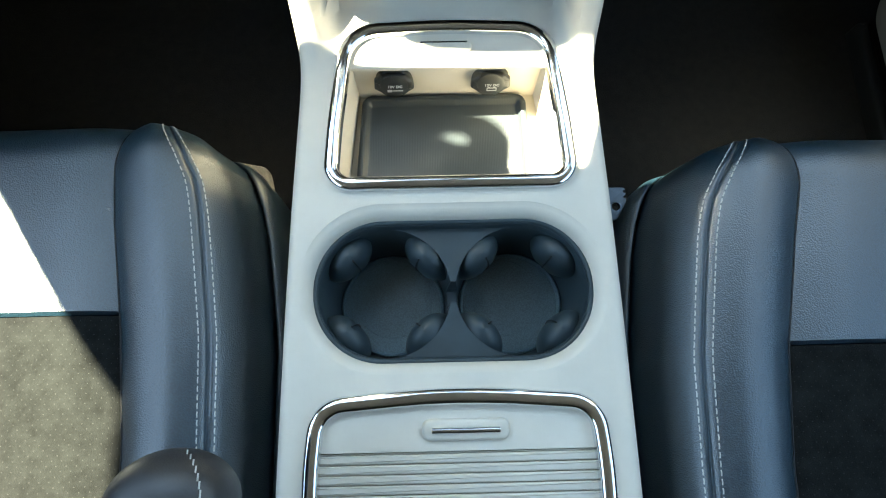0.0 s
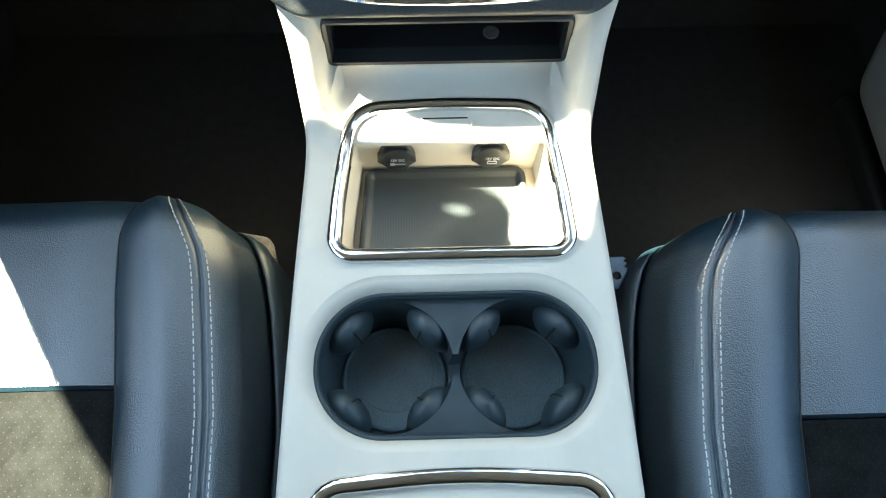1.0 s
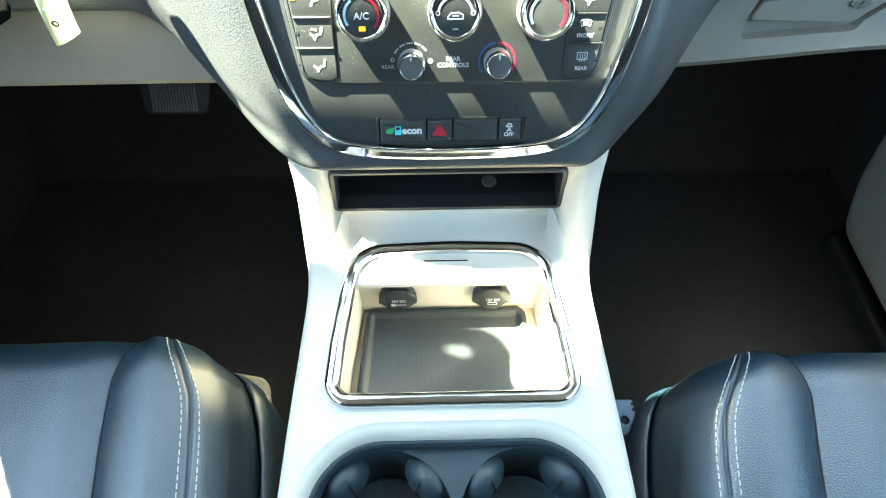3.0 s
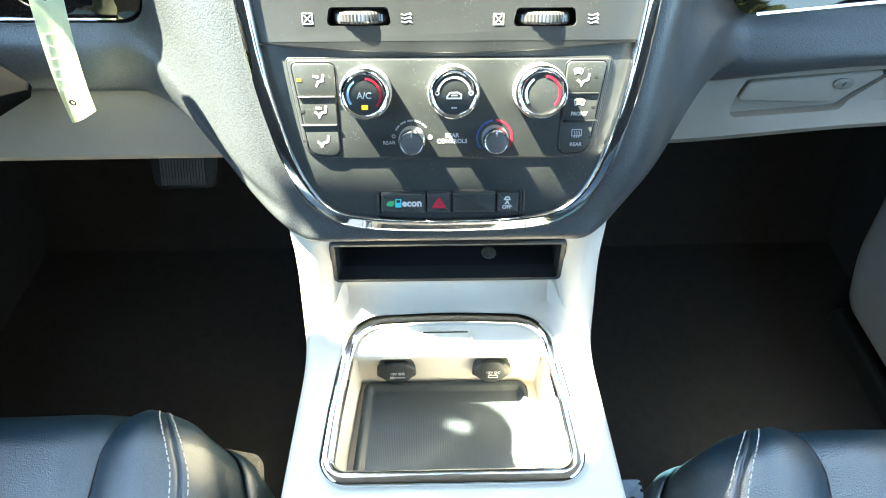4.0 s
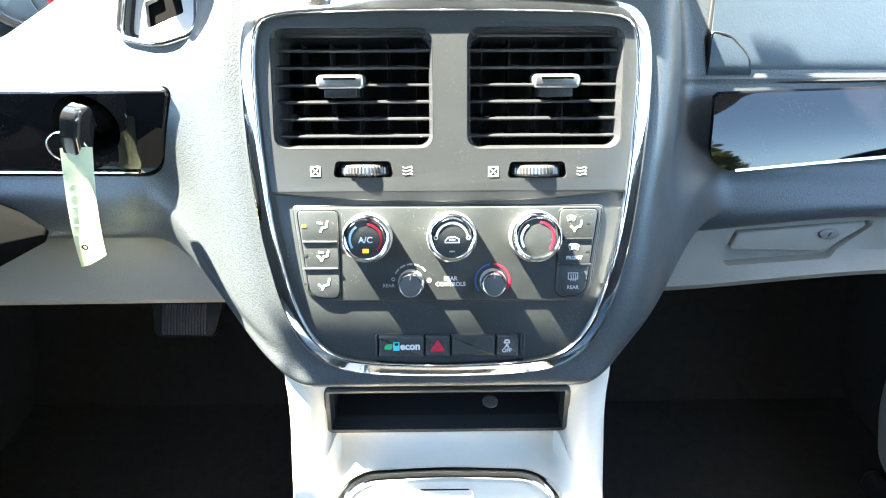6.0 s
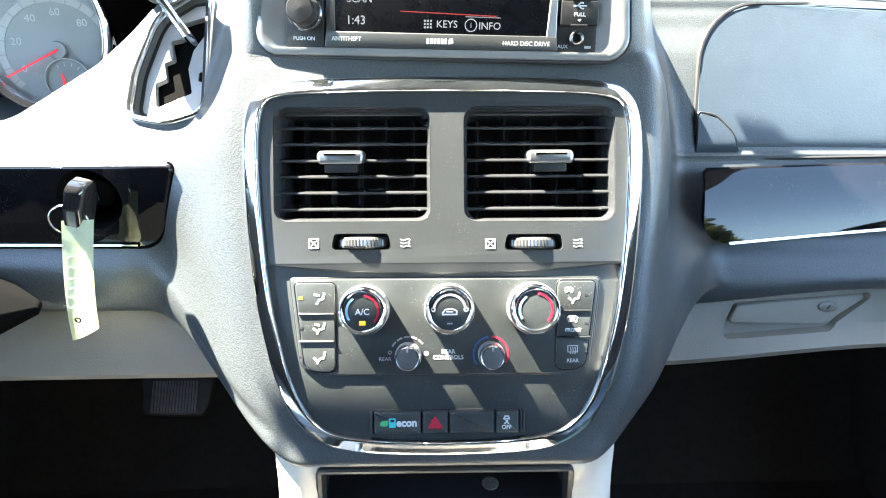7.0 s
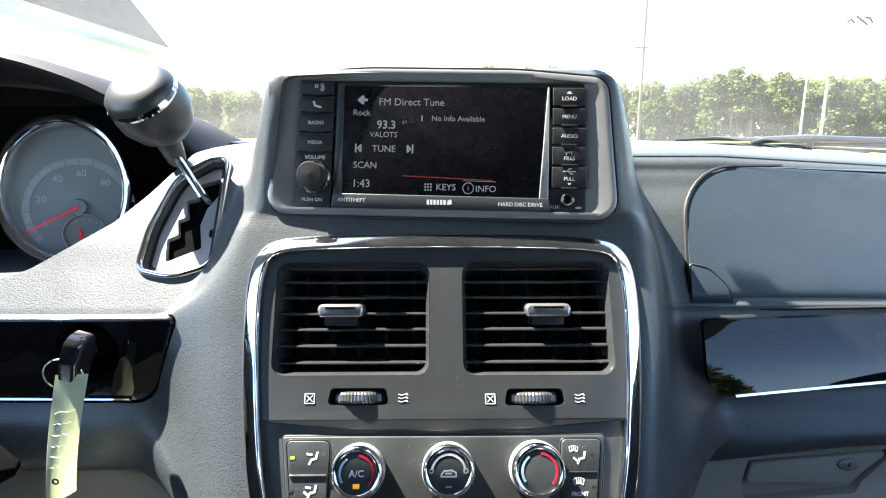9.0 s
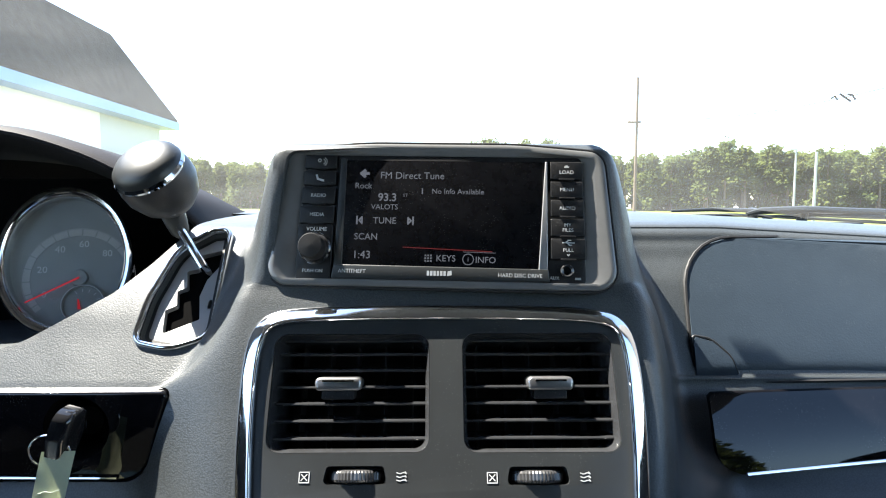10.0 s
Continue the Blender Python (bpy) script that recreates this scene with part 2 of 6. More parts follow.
def part_mesh(name, me, mat, parent=None, label="", smooth=True, matrix=None):
    me.materials.clear()
    me.materials.append(mat)
    for p in me.polygons:
        p.use_smooth = smooth and len(p.vertices) <= 4
    if smooth:
        me.set_sharp_from_angle(angle=radians(38))
    ob = new(name, me)
    if parent is not None:
        ob.parent = parent
    if matrix is not None:
        ob.matrix_local = matrix
    if label:
        ob["label"] = label
    return ob


def thing(name, label, category, matrix=None, group="", kind=""):
    ob = new(name)
    ob.empty_display_size = 0.05
    if matrix is not None:
        ob.matrix_world = matrix
    return tagged(ob, label, category, group, kind)


def frame_of(origin, x, y, z):
    m = Matrix((x, y, z)).transposed().to_4x4()
    m.translation = origin
    return m


def catmull(pts, n):
    """Smooth curve through points, n samples in all."""
    p = [np.array(q, float) for q in pts]
    p = [2 * p[0] - p[1]] + p + [2 * p[-1] - p[-2]]
    out = []
    m = len(p) - 3
    for i in range(n):
        s = i / (n - 1) * m
        j = min(int(s), m - 1)
        t = s - j
        a, b, c, d = p[j:j + 4]
        out.append(0.5 * (2 * b + (c - a) * t + (2 * a - 5 * b + 4 * c - d) * t * t + (3 * b - a - 3 * c + d) * t ** 3))
    return out


def rounded(corners, seg=8):
    """Closed outline from corners (x, y, radius), going round once."""
    out = []
    n = len(corners)
    for i in range(n):
        p0, p1, p2 = (Vector(corners[(i + d) % n][:2]) for d in (-1, 0, 1))
        r = corners[i][2]
        a, b = (p0 - p1).normalized(), (p2 - p1).normalized()
        ang = a.angle(b)
        d = min(r / math.tan(ang / 2), 0.49 * (p0 - p1).length, 0.49 * (p2 - p1).length)
        r2 = d * math.tan(ang / 2)
        c = p1 + (a + b).normalized() * (r2 / math.sin(ang / 2))
        s, e = p1 + a * d - c, p1 + b * d - c
        a0 = math.atan2(s.y, s.x)
        da = math.atan2(e.y, e.x) - a0
        da = (da + math.pi) % (2 * math.pi) - math.pi
        for j in range(seg + 1):
            t = a0 + da * j / seg
            out.append((c.x + r2 * math.cos(t), c.y + r2 * math.sin(t)))
    return out


def rect(w, h, r, cx=0.0, cy=0.0, seg=6):
    return rounded([(cx - w / 2, cy - h / 2, r), (cx + w / 2, cy - h / 2, r), (cx + w / 2, cy + h / 2, r), (cx - w / 2, cy + h / 2, r)], seg)


def circle(r, n=48, cx=0.0, cy=0.0):
    return [(cx + r * math.cos(2 * math.pi * i / n), cy + r * math.sin(2 * math.pi * i / n)) for i in range(n)]


def inset(outline, d):
    """Outline moved inwards by d (outwards if negative)."""
    n = len(outline)
    area = sum(outline[i][0] * outline[(i + 1) % n][1] - outline[(i + 1) % n][0] * outline[i][1] for i in range(n))
    sign = 1 if area > 0 else -1
    out = []
    for i in range(n):
        a, b = Vector(outline[i - 1]), Vector(outline[(i + 1) % n])
        t = (b - a).normalized()
        out.append((outline[i][0] - sign * t.y * d, outline[i][1] + sign * t.x * d))
    return out


def loft(rings, closed=True, cap=True, bm=None):
    """Skin a list of rings of equal count."""
    bm = bm or bmesh.new()
    vs = [[bm.verts.new(p) for p in ring] for ring in rings]
    n = len(rings[0])
    for a, b in zip(vs, vs[1:]):
        for i in range(n if closed else n - 1):
            j = (i + 1) % n
            try:
                bm.faces.new((a[i], a[j], b[j], b[i]))
            except ValueError:
                pass
    if cap and closed:
        bm.faces.new(list(reversed(vs[0])))
        bm.faces.new(vs[-1])
    return bm


def slab(outline, z0, z1, bevel=0.0, bm=None, fn=None):
    """Solid plate from an outline in x, y, between heights z0 and z1, its top edge rounded by bevel."""
    rings = [[(x, y, z0) for x, y in outline]]
    if bevel:
        for i in range(4):
            a = math.pi / 2 * i / 3
            rings.append([(x, y, z1 - bevel + bevel * math.sin(a)) for x, y in inset(outline, bevel * (1 - math.cos(a)))])
    else:
        rings.append([(x, y, z1) for x, y in outline])
    if fn:
        rings = [[fn(*p) for p in r] for r in rings]
    return loft(rings, bm=bm)


def lathe(profile, n=40, bm=None, centre=(0, 0, 0), solid=False):
    """Turn (r, z) round the z axis."""
    bm = bm or bmesh.new()
    cx, cy, cz = centre
    rings = [[(cx + max(r, 1e-5) * math.cos(2 * math.pi * i / n), cy + max(r, 1e-5) * math.sin(2 * math.pi * i / n), cz + z) for i in range(n)] for r, z in profile]
    return loft(rings, bm=bm, cap=solid)


def band(outline, width, z0, height, bm=None, fn=None, steps=8, lift=0.0):
    """Half-round moulding that follows an outline, lying inwards from it."""
    prof = [(0.0, z0 - 0.006)] + [(width / 2 * (1 - math.cos(math.pi * i / steps)), z0 + height * math.sin(math.pi * i / steps) ** 0.8) for i in range(steps + 1)] + [(width, z0 - 0.006)]
    rings = [[(x, y, z) for x, y in inset(outline, d)] for d, z in prof]
    if fn:
        rings = [[fn(*p) for p in r] for r in rings]
    return loft(rings, cap=False, bm=bm)


def outward_band(outline, width, z0, height):
    """Moulding that rises in a broad outer slope and drops at its inner edge."""
    prof = [(0.0, z0 - 0.006), (0.0, z0)] + [(0.80 * width * q, z0 + height * q ** 0.75) for q in (0.08, 0.2, 0.35, 0.5, 0.65, 0.8, 0.92)]
    prof += [(0.80 * width, z0 + 0.985 * height), (0.87 * width, z0 + 0.97 * height), (0.94 * width, z0 + 0.78 * height), (width, z0 + 0.3 * height), (width, z0 - 0.006)]
    return loft([[(x, y, z) for x, y in inset(outline, d)] for d, z in prof], cap=False)


def tube(path, radius, n=10, bm=None, closed=False):
    """Round rod along points; radius may be a list."""
    bm = bm or bmesh.new()
    pts = [Vector(p) for p in path]
    rings = []
    side = None
    for i, p in enumerate(pts):
        a = pts[i - 1] if (i or closed) else p
        b = pts[(i + 1) % len(pts)] if (i + 1 < len(pts) or closed) else p
        t = (b - a).normalized()
        if side is None:
            side = t.orthogonal().normalized()
        side = (side - t * side.dot(t)).normalized()
        up = t.cross(side)
        r = radius[i] if isinstance(radius, (list, tuple)) else radius
        rings.append([p + (side * math.cos(2 * math.pi * k / n) + up * math.sin(2 * math.pi * k / n)) * r for k in range(n)])
    if closed:
        rings.append(rings[0])
    return loft(rings, cap=not closed, bm=bm)


def box(x0, x1, y0, y1, z0, z1, r=0.0, bm=None):
    o = rect(x1 - x0, y1 - y0, max(r, 1e-4), (x0 + x1) / 2, (y0 + y1) / 2, 3 if r else 1)
    return slab(o, z0, z1, r * 0.6, bm=bm)


def carve(bm, *cutters):
    """The solid bm less the solids of the cutters."""
    bmesh.ops.recalc_face_normals(bm, faces=bm.faces)
    me = bpy.data.meshes.new("solid")
    bm.to_mesh(me)
    bm.free()
    ob = new("solid", me)
    spare = []
    for c in cutters:
        bmesh.ops.recalc_face_normals(c, faces=c.faces)
        cm = bpy.data.meshes.new("cutter")
        c.to_mesh(cm)
        c.free()
        co = new("cutter", cm)
        spare.append(co)
        mod = ob.modifiers.new("cut", 'BOOLEAN')
        mod.operation, mod.object, mod.solver = 'DIFFERENCE', co, 'EXACT'
    out = bpy.data.meshes.new_from_object(ob.evaluated_get(bpy.context.evaluated_depsgraph_get()))
    for o in [ob] + spare:
        d = o.data
        bpy.data.objects.remove(o)
        bpy.data.meshes.remove(d)
    return out


def letters(name, body, size, matrix, mat, parent, label="", align='CENTER', thick=0.0002, bold=0.0, stretch=1.0):
    """Printed words as a thin mesh."""
    cu = bpy.data.curves.new("letters", 'FONT')
    cu.body, cu.size, cu.align_x, cu.align_y, cu.extrude, cu.offset = body, size, align, 'CENTER', thick, bold
    cu.resolution_u = 3
    ob = new("letters", cu)
    me = bpy.data.meshes.new_from_object(ob.evaluated_get(bpy.context.evaluated_depsgraph_get()))
    bpy.data.objects.remove(ob)
    bpy.data.curves.remove(cu)
    if stretch != 1.0:
        me.transform(Matrix.Diagonal((stretch, 1, 1, 1)))
    return part_mesh(name, me, mat, parent, label, False, matrix)


def at(x, y, z=0.0):
    return Matrix.Translation((x, y, z))


def smooth01(t):
    t = min(1.0, max(0.0, t))
    return t * t * (3 - 2 * t)


def lerp_table(x, table):
    return float(np.interp(x, [a for a, b in table], [b for a, b in table]))

# ---- cabin shell ----
def poly_prism(name, outline, axis, a, b, mat, label, category):
    """A flat board: the outline in the two other axes, from a to b along axis."""
    if axis == 'x':
        fn = lambda p, q, h: (h, p, q)
    elif axis == 'y':
        fn = lambda p, q, h: (p, h, q)
    else:
        fn = lambda p, q, h: (p, q, h)
    ob = part(name, slab(outline, a, b, fn=fn), mat, smooth=False)
    return tagged(ob, label, category, kind="structure")


floor_bm = bmesh.new()
NX, NY = 60, 60
fl = [[(-0.80 + 1.6 * i / NX, -1.7 + 2.75 * j / NY) for i in range(NX + 1)] for j in range(NY + 1)]
fl = [[(x, y, 0.004 * noise.noise((x * 9, y * 9, 0)) + (0.55 * smooth01((y - 0.72) / 0.3))) for x, y in row] for row in fl]
loft(fl, closed=False, bm=floor_bm)
tagged(part("floor", floor_bm, CARPET), "black carpeted cabin floor rising to the firewall", "floor", kind="structure")
# the lobes of the front edge are made up to shape sun on the console
LINING = [(-0.80, -1.7), (0.80, -1.7), (0.80, 0.32), (0.50, 0.47), (0.10, 0.600), (-0.105, 0.608), (-0.125, 0.52), (-0.20, 0.39), (-0.40, 0.380), (-0.415, 0.335), (-0.490, 0.330), (-0.507, 0.375), (-0.505, 0.400), (-0.515, 0.416), (-0.532, 0.427), (-0.545, 0.429), (-0.600, 0.432), (-0.618, 0.441), (-0.80, 0.447)]
# made-up hole that lets a small spot of sun into the bin
sun_gap = [(-0.5570 + 0.0140 * math.cos(a), 0.4035 + (0.0042 + 0.002 * math.cos(a)) * math.sin(a) - 0.003 * math.cos(a)) for a in np.linspace(0, 2 * math.pi, 25)[:-1]]
tagged(part_mesh("roof_lining", carve(slab(LINING, 1.290, 1.298), slab(sun_gap, 1.25, 1.35)), HEADLINER, smooth=False), "dark grey fabric roof lining, its unseen front edge cut to shape the sunlight", "ceiling", kind="structure")
for side, nm, belt in ((-1, "wall_left", 0.80), (1, "wall_right", 0.72)):
    a, b = sorted((side * 0.76, side * 0.80))
    poly_prism(nm, [(-1.7, 0.0), (1.3, 0.0), (1.3, belt), (-1.7, belt)], 'x', a, b, CARPET, "black lower door trim along the cabin", "door trim")
    poly_prism("trim_pillar", [(0.43, belt), (0.84, belt), (0.46, 1.29), (0.161, 1.29), (0.331, 1.04)], 'x', a, b, HEADLINER, "dark grey windscreen pillar trim", "pillar")
    poly_prism("trim_rear_pillar", [(-1.70, belt), (-0.66, belt), (-0.72, 1.29), (-1.70, 1.29)], 'x', a, b, HEADLINER, "dark rear side trim and blacked-out rear glass", "pillar")
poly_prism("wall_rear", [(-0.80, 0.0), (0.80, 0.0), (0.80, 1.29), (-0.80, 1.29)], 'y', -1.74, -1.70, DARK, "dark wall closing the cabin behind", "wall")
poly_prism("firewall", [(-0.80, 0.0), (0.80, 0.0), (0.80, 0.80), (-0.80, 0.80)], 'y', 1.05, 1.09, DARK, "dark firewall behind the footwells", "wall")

# windscreen: curved pane from the cowl up to the roof's edge
rows = []
for j in range(9):
    t = j / 8
    rows.append([(u, 1.24 - 0.86 * t - (0.10 + 0.05 * (1 - t)) * (u / 0.76) ** 2, 0.80 + 0.50 * t) for u in np.linspace(-0.92, 0.92, 21)])
pane = part("window_1", loft(rows, closed=False), GLASS)
pane.visible_shadow = False
tagged(pane, "clear curved windscreen with faint reflections", "windscreen", kind="structure")

# ---- dashboard ----
T25 = math.tan(radians(25))
NK = 0.85  # the driver's side of the dash stands nearer by this
dashboard = thing("dashboard", "dark grey grained soft dashboard with light grey lower panels", "dashboard")


def stack_y(z):
    return 0.43 - (0.7425 - z) * T25


# matched rows of the middle and the side profile, (y, z), with half-width of the flat middle and of the shoulder
DASH_ROWS = [
    ((0.360, 0.484), (0.500, 0.523), 0.100, 0.132),
    ((0.322, 0.487), (0.478, 0.526), 0.103, 0.128),
    ((0.312, 0.494), (0.470, 0.534), 0.105, 0.124),
    ((stack_y(0.510), 0.510), (0.469, 0.550), 0.112, 0.120),
    ((stack_y(0.530), 0.530), (0.474, 0.572), 0.128, 0.106),
    ((stack_y(0.560), 0.560), (0.483, 0.587), 0.137, 0.100),
    ((stack_y(0.600), 0.600), (0.487, 0.602), 0.144, 0.092),
    ((stack_y(0.650), 0.650), (0.489, 0.630), 0.152, 0.085),
    ((stack_y(0.700), 0.700), (0.493, 0.662), 0.156, 0.080),
    ((stack_y(0.740), 0.740), (0.500, 0.672), 0.155, 0.080),
    ((0.4375, 0.758), (0.515, 0.705), 0.153, 0.078),
    ((0.4430, 0.769), (0.525, 0.730), 0.148, 0.078),
    ((0.4445, 0.776), (0.537, 0.755), 0.143, 0.078),
    ((0.4480, 0.800), (0.548, 0.775), 0.140, 0.072),
    ((0.4530, 0.840), (0.560, 0.795), 0.136, 0.068),
    ((0.4590, 0.872), (0.580, 0.808), 0.132, 0.066),
    ((0.4640, 0.8800), (0.610, 0.814), 0.128, 0.070),
    ((0.4760, 0.8840), (0.650, 0.818), 0.122, 0.076),
    ((0.5200, 0.886), (0.700, 0.821), 0.118, 0.084),
    ((0.6000, 0.878), (0.800, 0.823), 0.110, 0.094),
    ((0.7500, 0.850), (0.950, 0.822), 0.100, 0.120),
    ((1.1000, 0.815), (1.180, 0.812), 0.090, 0.140),
]
DC = catmull([(*c, *b, w, s) for c, b, w, s in DASH_ROWS], 120)


LEFT_SET = [(0.66, 0.0), (0.672, 0.0), (0.80, 0.045), (0.815, 0.045), (0.822, 0.015)]
RIGHT_SET = [(0.50, 0.0), (0.53, 0.004), (0.56, 0.010), (0.592, 0.014), (0.640, 0.036), (0.660, 0.042), (0.672, 0.038), (0.73, 0.039), (0.755, 0.039), (0.778, 0.042), (0.795, 0.042), (0.808, 0.030), (0.814, 0.012), (0.822, 0.0)]


def pad_rise(u):
    """The pad's lower edge climbs towards the passenger's door."""
    return 0.019 * smooth01((u - 0.20) / 0.24)


def dash_point(row, u):
    cy, cz, by, bz, w, s = row
    if u < 0:
        s = s * (1.12 - 0.52 * smooth01((cz - 0.70) / 0.06))
    else:
        s = s * (1 + 0.42 * smooth01((cz - 0.485) / 0.03) * (1 - smooth01((cz - 0.56) / 0.08)))
    t = smooth01((abs(u) - w) / s)
    far = max(0.0, abs(u) - 0.30)
    k = 1 - (1 - NK) * (1 - smooth01((by - 0.58) / 0.18)) if u < 0 else 1.0
    if u < 0:
        by += lerp_table(bz, LEFT_SET)
    else:
        by += smooth01((u - 0.15) / 0.06) * lerp_table(bz, RIGHT_SET)
        bz += pad_rise(u) * (1 - smooth01((bz - 0.53) / 0.05))
    by, bz = by * k, 0.834 + (bz - 0.834) * k
    return (u, cy + (by - cy) * t - 0.10 * far * far, cz + (bz - cz) * t - 0.055 * far * smooth01((cz - 0.75) / 0.1))


us = sorted(set([round(x, 4) for x in np.concatenate([np.linspace(-0.76, -0.30, 12), np.linspace(-0.30, 0.30, 121), np.linspace(0.30, 0.76, 12)])]))
rings = []
for u in us:
    col = [dash_point(r, u) for r in DC]
    rings.append(col + [(u, 1.20, 0.50), (u, 0.60, 0.50), (u, max(0.50, col[0][1] + 0.02), 0.50 if abs(u) > 0.2 else 0.492)])
dash_bm = loft(rings)

# chrome outline of the middle stack, in the stack's own plane
M_STACK = frame_of((0, 0.43, 0.7425), (1, 0, 0), (0, math.sin(radians(25)), math.cos(radians(25))), (0, -math.cos(radians(25)), math.sin(radians(25))))
half = [(0.0, 0.0128), (0.060, 0.0124), (0.105, 0.0108), (0.128, 0.0075), (0.1395, 0.0005), (0.1458, -0.012), (0.1482, -0.034), (0.1478, -0.065), (0.1460, -0.096),
        (0.1428, -0.130), (0.1390, -0.158), (0.1335, -0.185), (0.1270, -0.210), (0.1180, -0.232), (0.1070, -0.2475), (0.0920, -0.2590), (0.0720, -0.2650), (0.0400, -0.2680), (0.0, -0.2690)]
right = [tuple(p) for p in catmull(half, 70)]
STACK_OUT = right + [(-x, y) for x, y in reversed(right[1:-1])]


def local_solid(outline, z0, z1, m):
    bm = slab(outline, z0, z1)
    bmesh.ops.transform(bm, matrix=m, verts=bm.verts)
    return bm


YAW = radians(-3.0)
M_RADIO = Matrix.Translation((0, 0.452, 0.83)) @ Matrix.Rotation(YAW, 4, 'Z') @ frame_of((0, 0, 0), (1, 0, 0), (0, math.sin(radians(10)), math.cos(radians(10))), (0, -math.cos(radians(10)), math.sin(radians(10)))) @ Matrix.Rotation(radians(-0.8), 4, 'Z')
RADIO_OUT = rounded([(-0.1385, -0.062, 0.016), (0.1385, -0.062, 0.016), (0.1285, 0.048, 0.014), (0.060, 0.0535, 0.3), (-0.060, 0.0535, 0.3), (-0.1285, 0.048, 0.014)], 8)
GATE_OUT = rounded([(-0.2215, 0.8085, 0.014), (-0.246, 0.8060, 0.02), (-0.278, 0.7870, 0.04), (-0.292, 0.740, 0.06), (-0.293, 0.702, 0.014), (-0.255, 0.6955, 0.06), (-0.215, 0.7060, 0.018)], 8)
GATE_SIN = 0.84 / math.hypot(1, 0.84)
GATE_COS = 1 / math.hypot(1, 0.84)
M_GATE = frame_of((-0.250, 0.570, 0.755), (1, 0, 0), (0, GATE_SIN, GATE_COS), (0, -GATE_COS, GATE_SIN))
GATE_LOCAL = [(x + 0.250, (z - 0.755) / GATE_COS) for x, z in GATE_OUT]
NEAR = Matrix.Translation((0, 0, 0.834)) @ Matrix.Scale(NK, 4) @ Matrix.Translation((0, 0, -0.834))


def near(outline):
    return [(NK * x, 0.834 + NK * (z - 0.834)) for x, z in outline]


CLUSTER = rounded([(-0.72, 0.672, 0.01), (-0.455, 0.684, 0.06), (-0.391, 0.706, 0.05), (-0.324, 0.746, 0.06), (-0.297, 0.772, 0.05), (-0.272, 0.802, 0.02), (-0.262, 0.86, 0.02), (-0.262, 1.0, 0.01), (-0.72, 1.0, 0.01)], 6)
dash_mesh = carve(
    dash_bm,
    local_solid(inset(STACK_OUT, 0.005), -0.075, 0.06, M_STACK),
    local_solid(inset(RADIO_OUT, 0.004), -0.070, 0.06, M_RADIO),
    slab(near(CLUSTER), 0.25, 0.72, fn=lambda x, z, y: (x, y, z)),
    local_solid(inset(GATE_LOCAL, 0.004), -0.05, 0.05, NEAR @ M_GATE),
    slab(near(circle(0.0290, 40, -0.319, 0.639)), 0.35, 0.52, fn=lambda x, z, y: (x, y, z)),
    slab(near(rounded([(-0.9, 0.5945, 0.002), (-0.262, 0.5895, 0.030), (-0.2375, 0.672, 0.006), (-0.9, 0.6725, 0.002)])), 0.25, 0.4475 * NK / 0.9, fn=lambda x, z, y: (x, y, z)),
    slab(rounded([(0.9, 0.6440, 0.002), (0.2450, 0.5905, 0.022), (0.2472, 0.6605, 0.003), (0.9, 0.6765, 0.002)]), 0.30, 0.488, fn=lambda x, z, y: (x, y + 0.44 * (z - 0.588), z)),
)
part_mesh("soft_pad", dash_mesh, DASH, dashboard, "dark grey grained soft plastic", True)

# light lower panels on both sides
rings = []
for u in np.linspace(-0.76, 0.76, 77):
    zb = 0.461 + (0.022 * smooth01((u - 0.18) / 0.3) if u > 0 else -0.010 * smooth01((-u - 0.02) / 0.1) - 0.002 * smooth01((-u - 0.18) / 0.3))
    top = pad_rise(u)
    prof = [(0.56, 0.545 + top), (0.497, 0.540 + top), (0.490, 0.530 + 0.7 * top), (0.480, 0.505), (0.462, zb + 0.010), (0.466, zb + 0.002), (0.480, zb), (0.62, zb + 0.01), (0.62, 0.545 + top)]
    kk = 1 - (1 - NK) * smooth01((-u - 0.02) / 0.1)
    rings.append([(u, y * kk, 0.834 + (z - 0.834) * kk) for y, z in prof])
lower = carve(loft(rings), slab(rounded([(0.281, 0.4915, 0.006), (0.394, 0.4990, 0.02), (0.4420, 0.5365, 0.004), (0.295, 0.5255, 0.006)]), 0.35, 0.4870, fn=lambda x, z, y: (x, y + 0.42 * (z - 0.507), z)))
part_mesh("lower_panel", lower, BEIGE, dashboard, "light grey moulded lower dash panel")
latch = part("glovebox_latch", slab(rounded([(0.288, 0.5075, 0.003), (0.386, 0.5050, 0.02), (0.4370, 0.5345, 0.003), (0.297, 0.5235, 0.006)]), -0.488, -0.4770, 0.002, fn=lambda x, z, y: (x, -y + 0.42 * (z - 0.507), z)), BEIGE, dashboard, "light grey glovebox latch handle")
key_m = Matrix.Translation((0.389, 0.4828, 0.5225)) @ Matrix.Rotation(radians(67), 4, 'X') @ Matrix.Diagonal((1.30, 0.70, 1, 1))
lock = part("lock", lathe([(0.0075, 0), (0.0075, 0.0015), (0.006, 0.002), (0.0, 0.002)], 24), WORN, latch, "grey metal round lock", matrix=key_m)
part("keyhole", box(-0.0006, 0.0006, -0.003, 0.003, 0.0015, 0.0024), DARK, lock, matrix=Matrix.Rotation(radians(-20), 4, 'Z'))

# upper glovebox door, laid on the pad
door_out = rounded([(0.249, 0.6605, 0.004), (0.75, 0.673, 0.004), (0.75, 0.797, 0.02), (0.2540, 0.7980, 0.056)], 8)


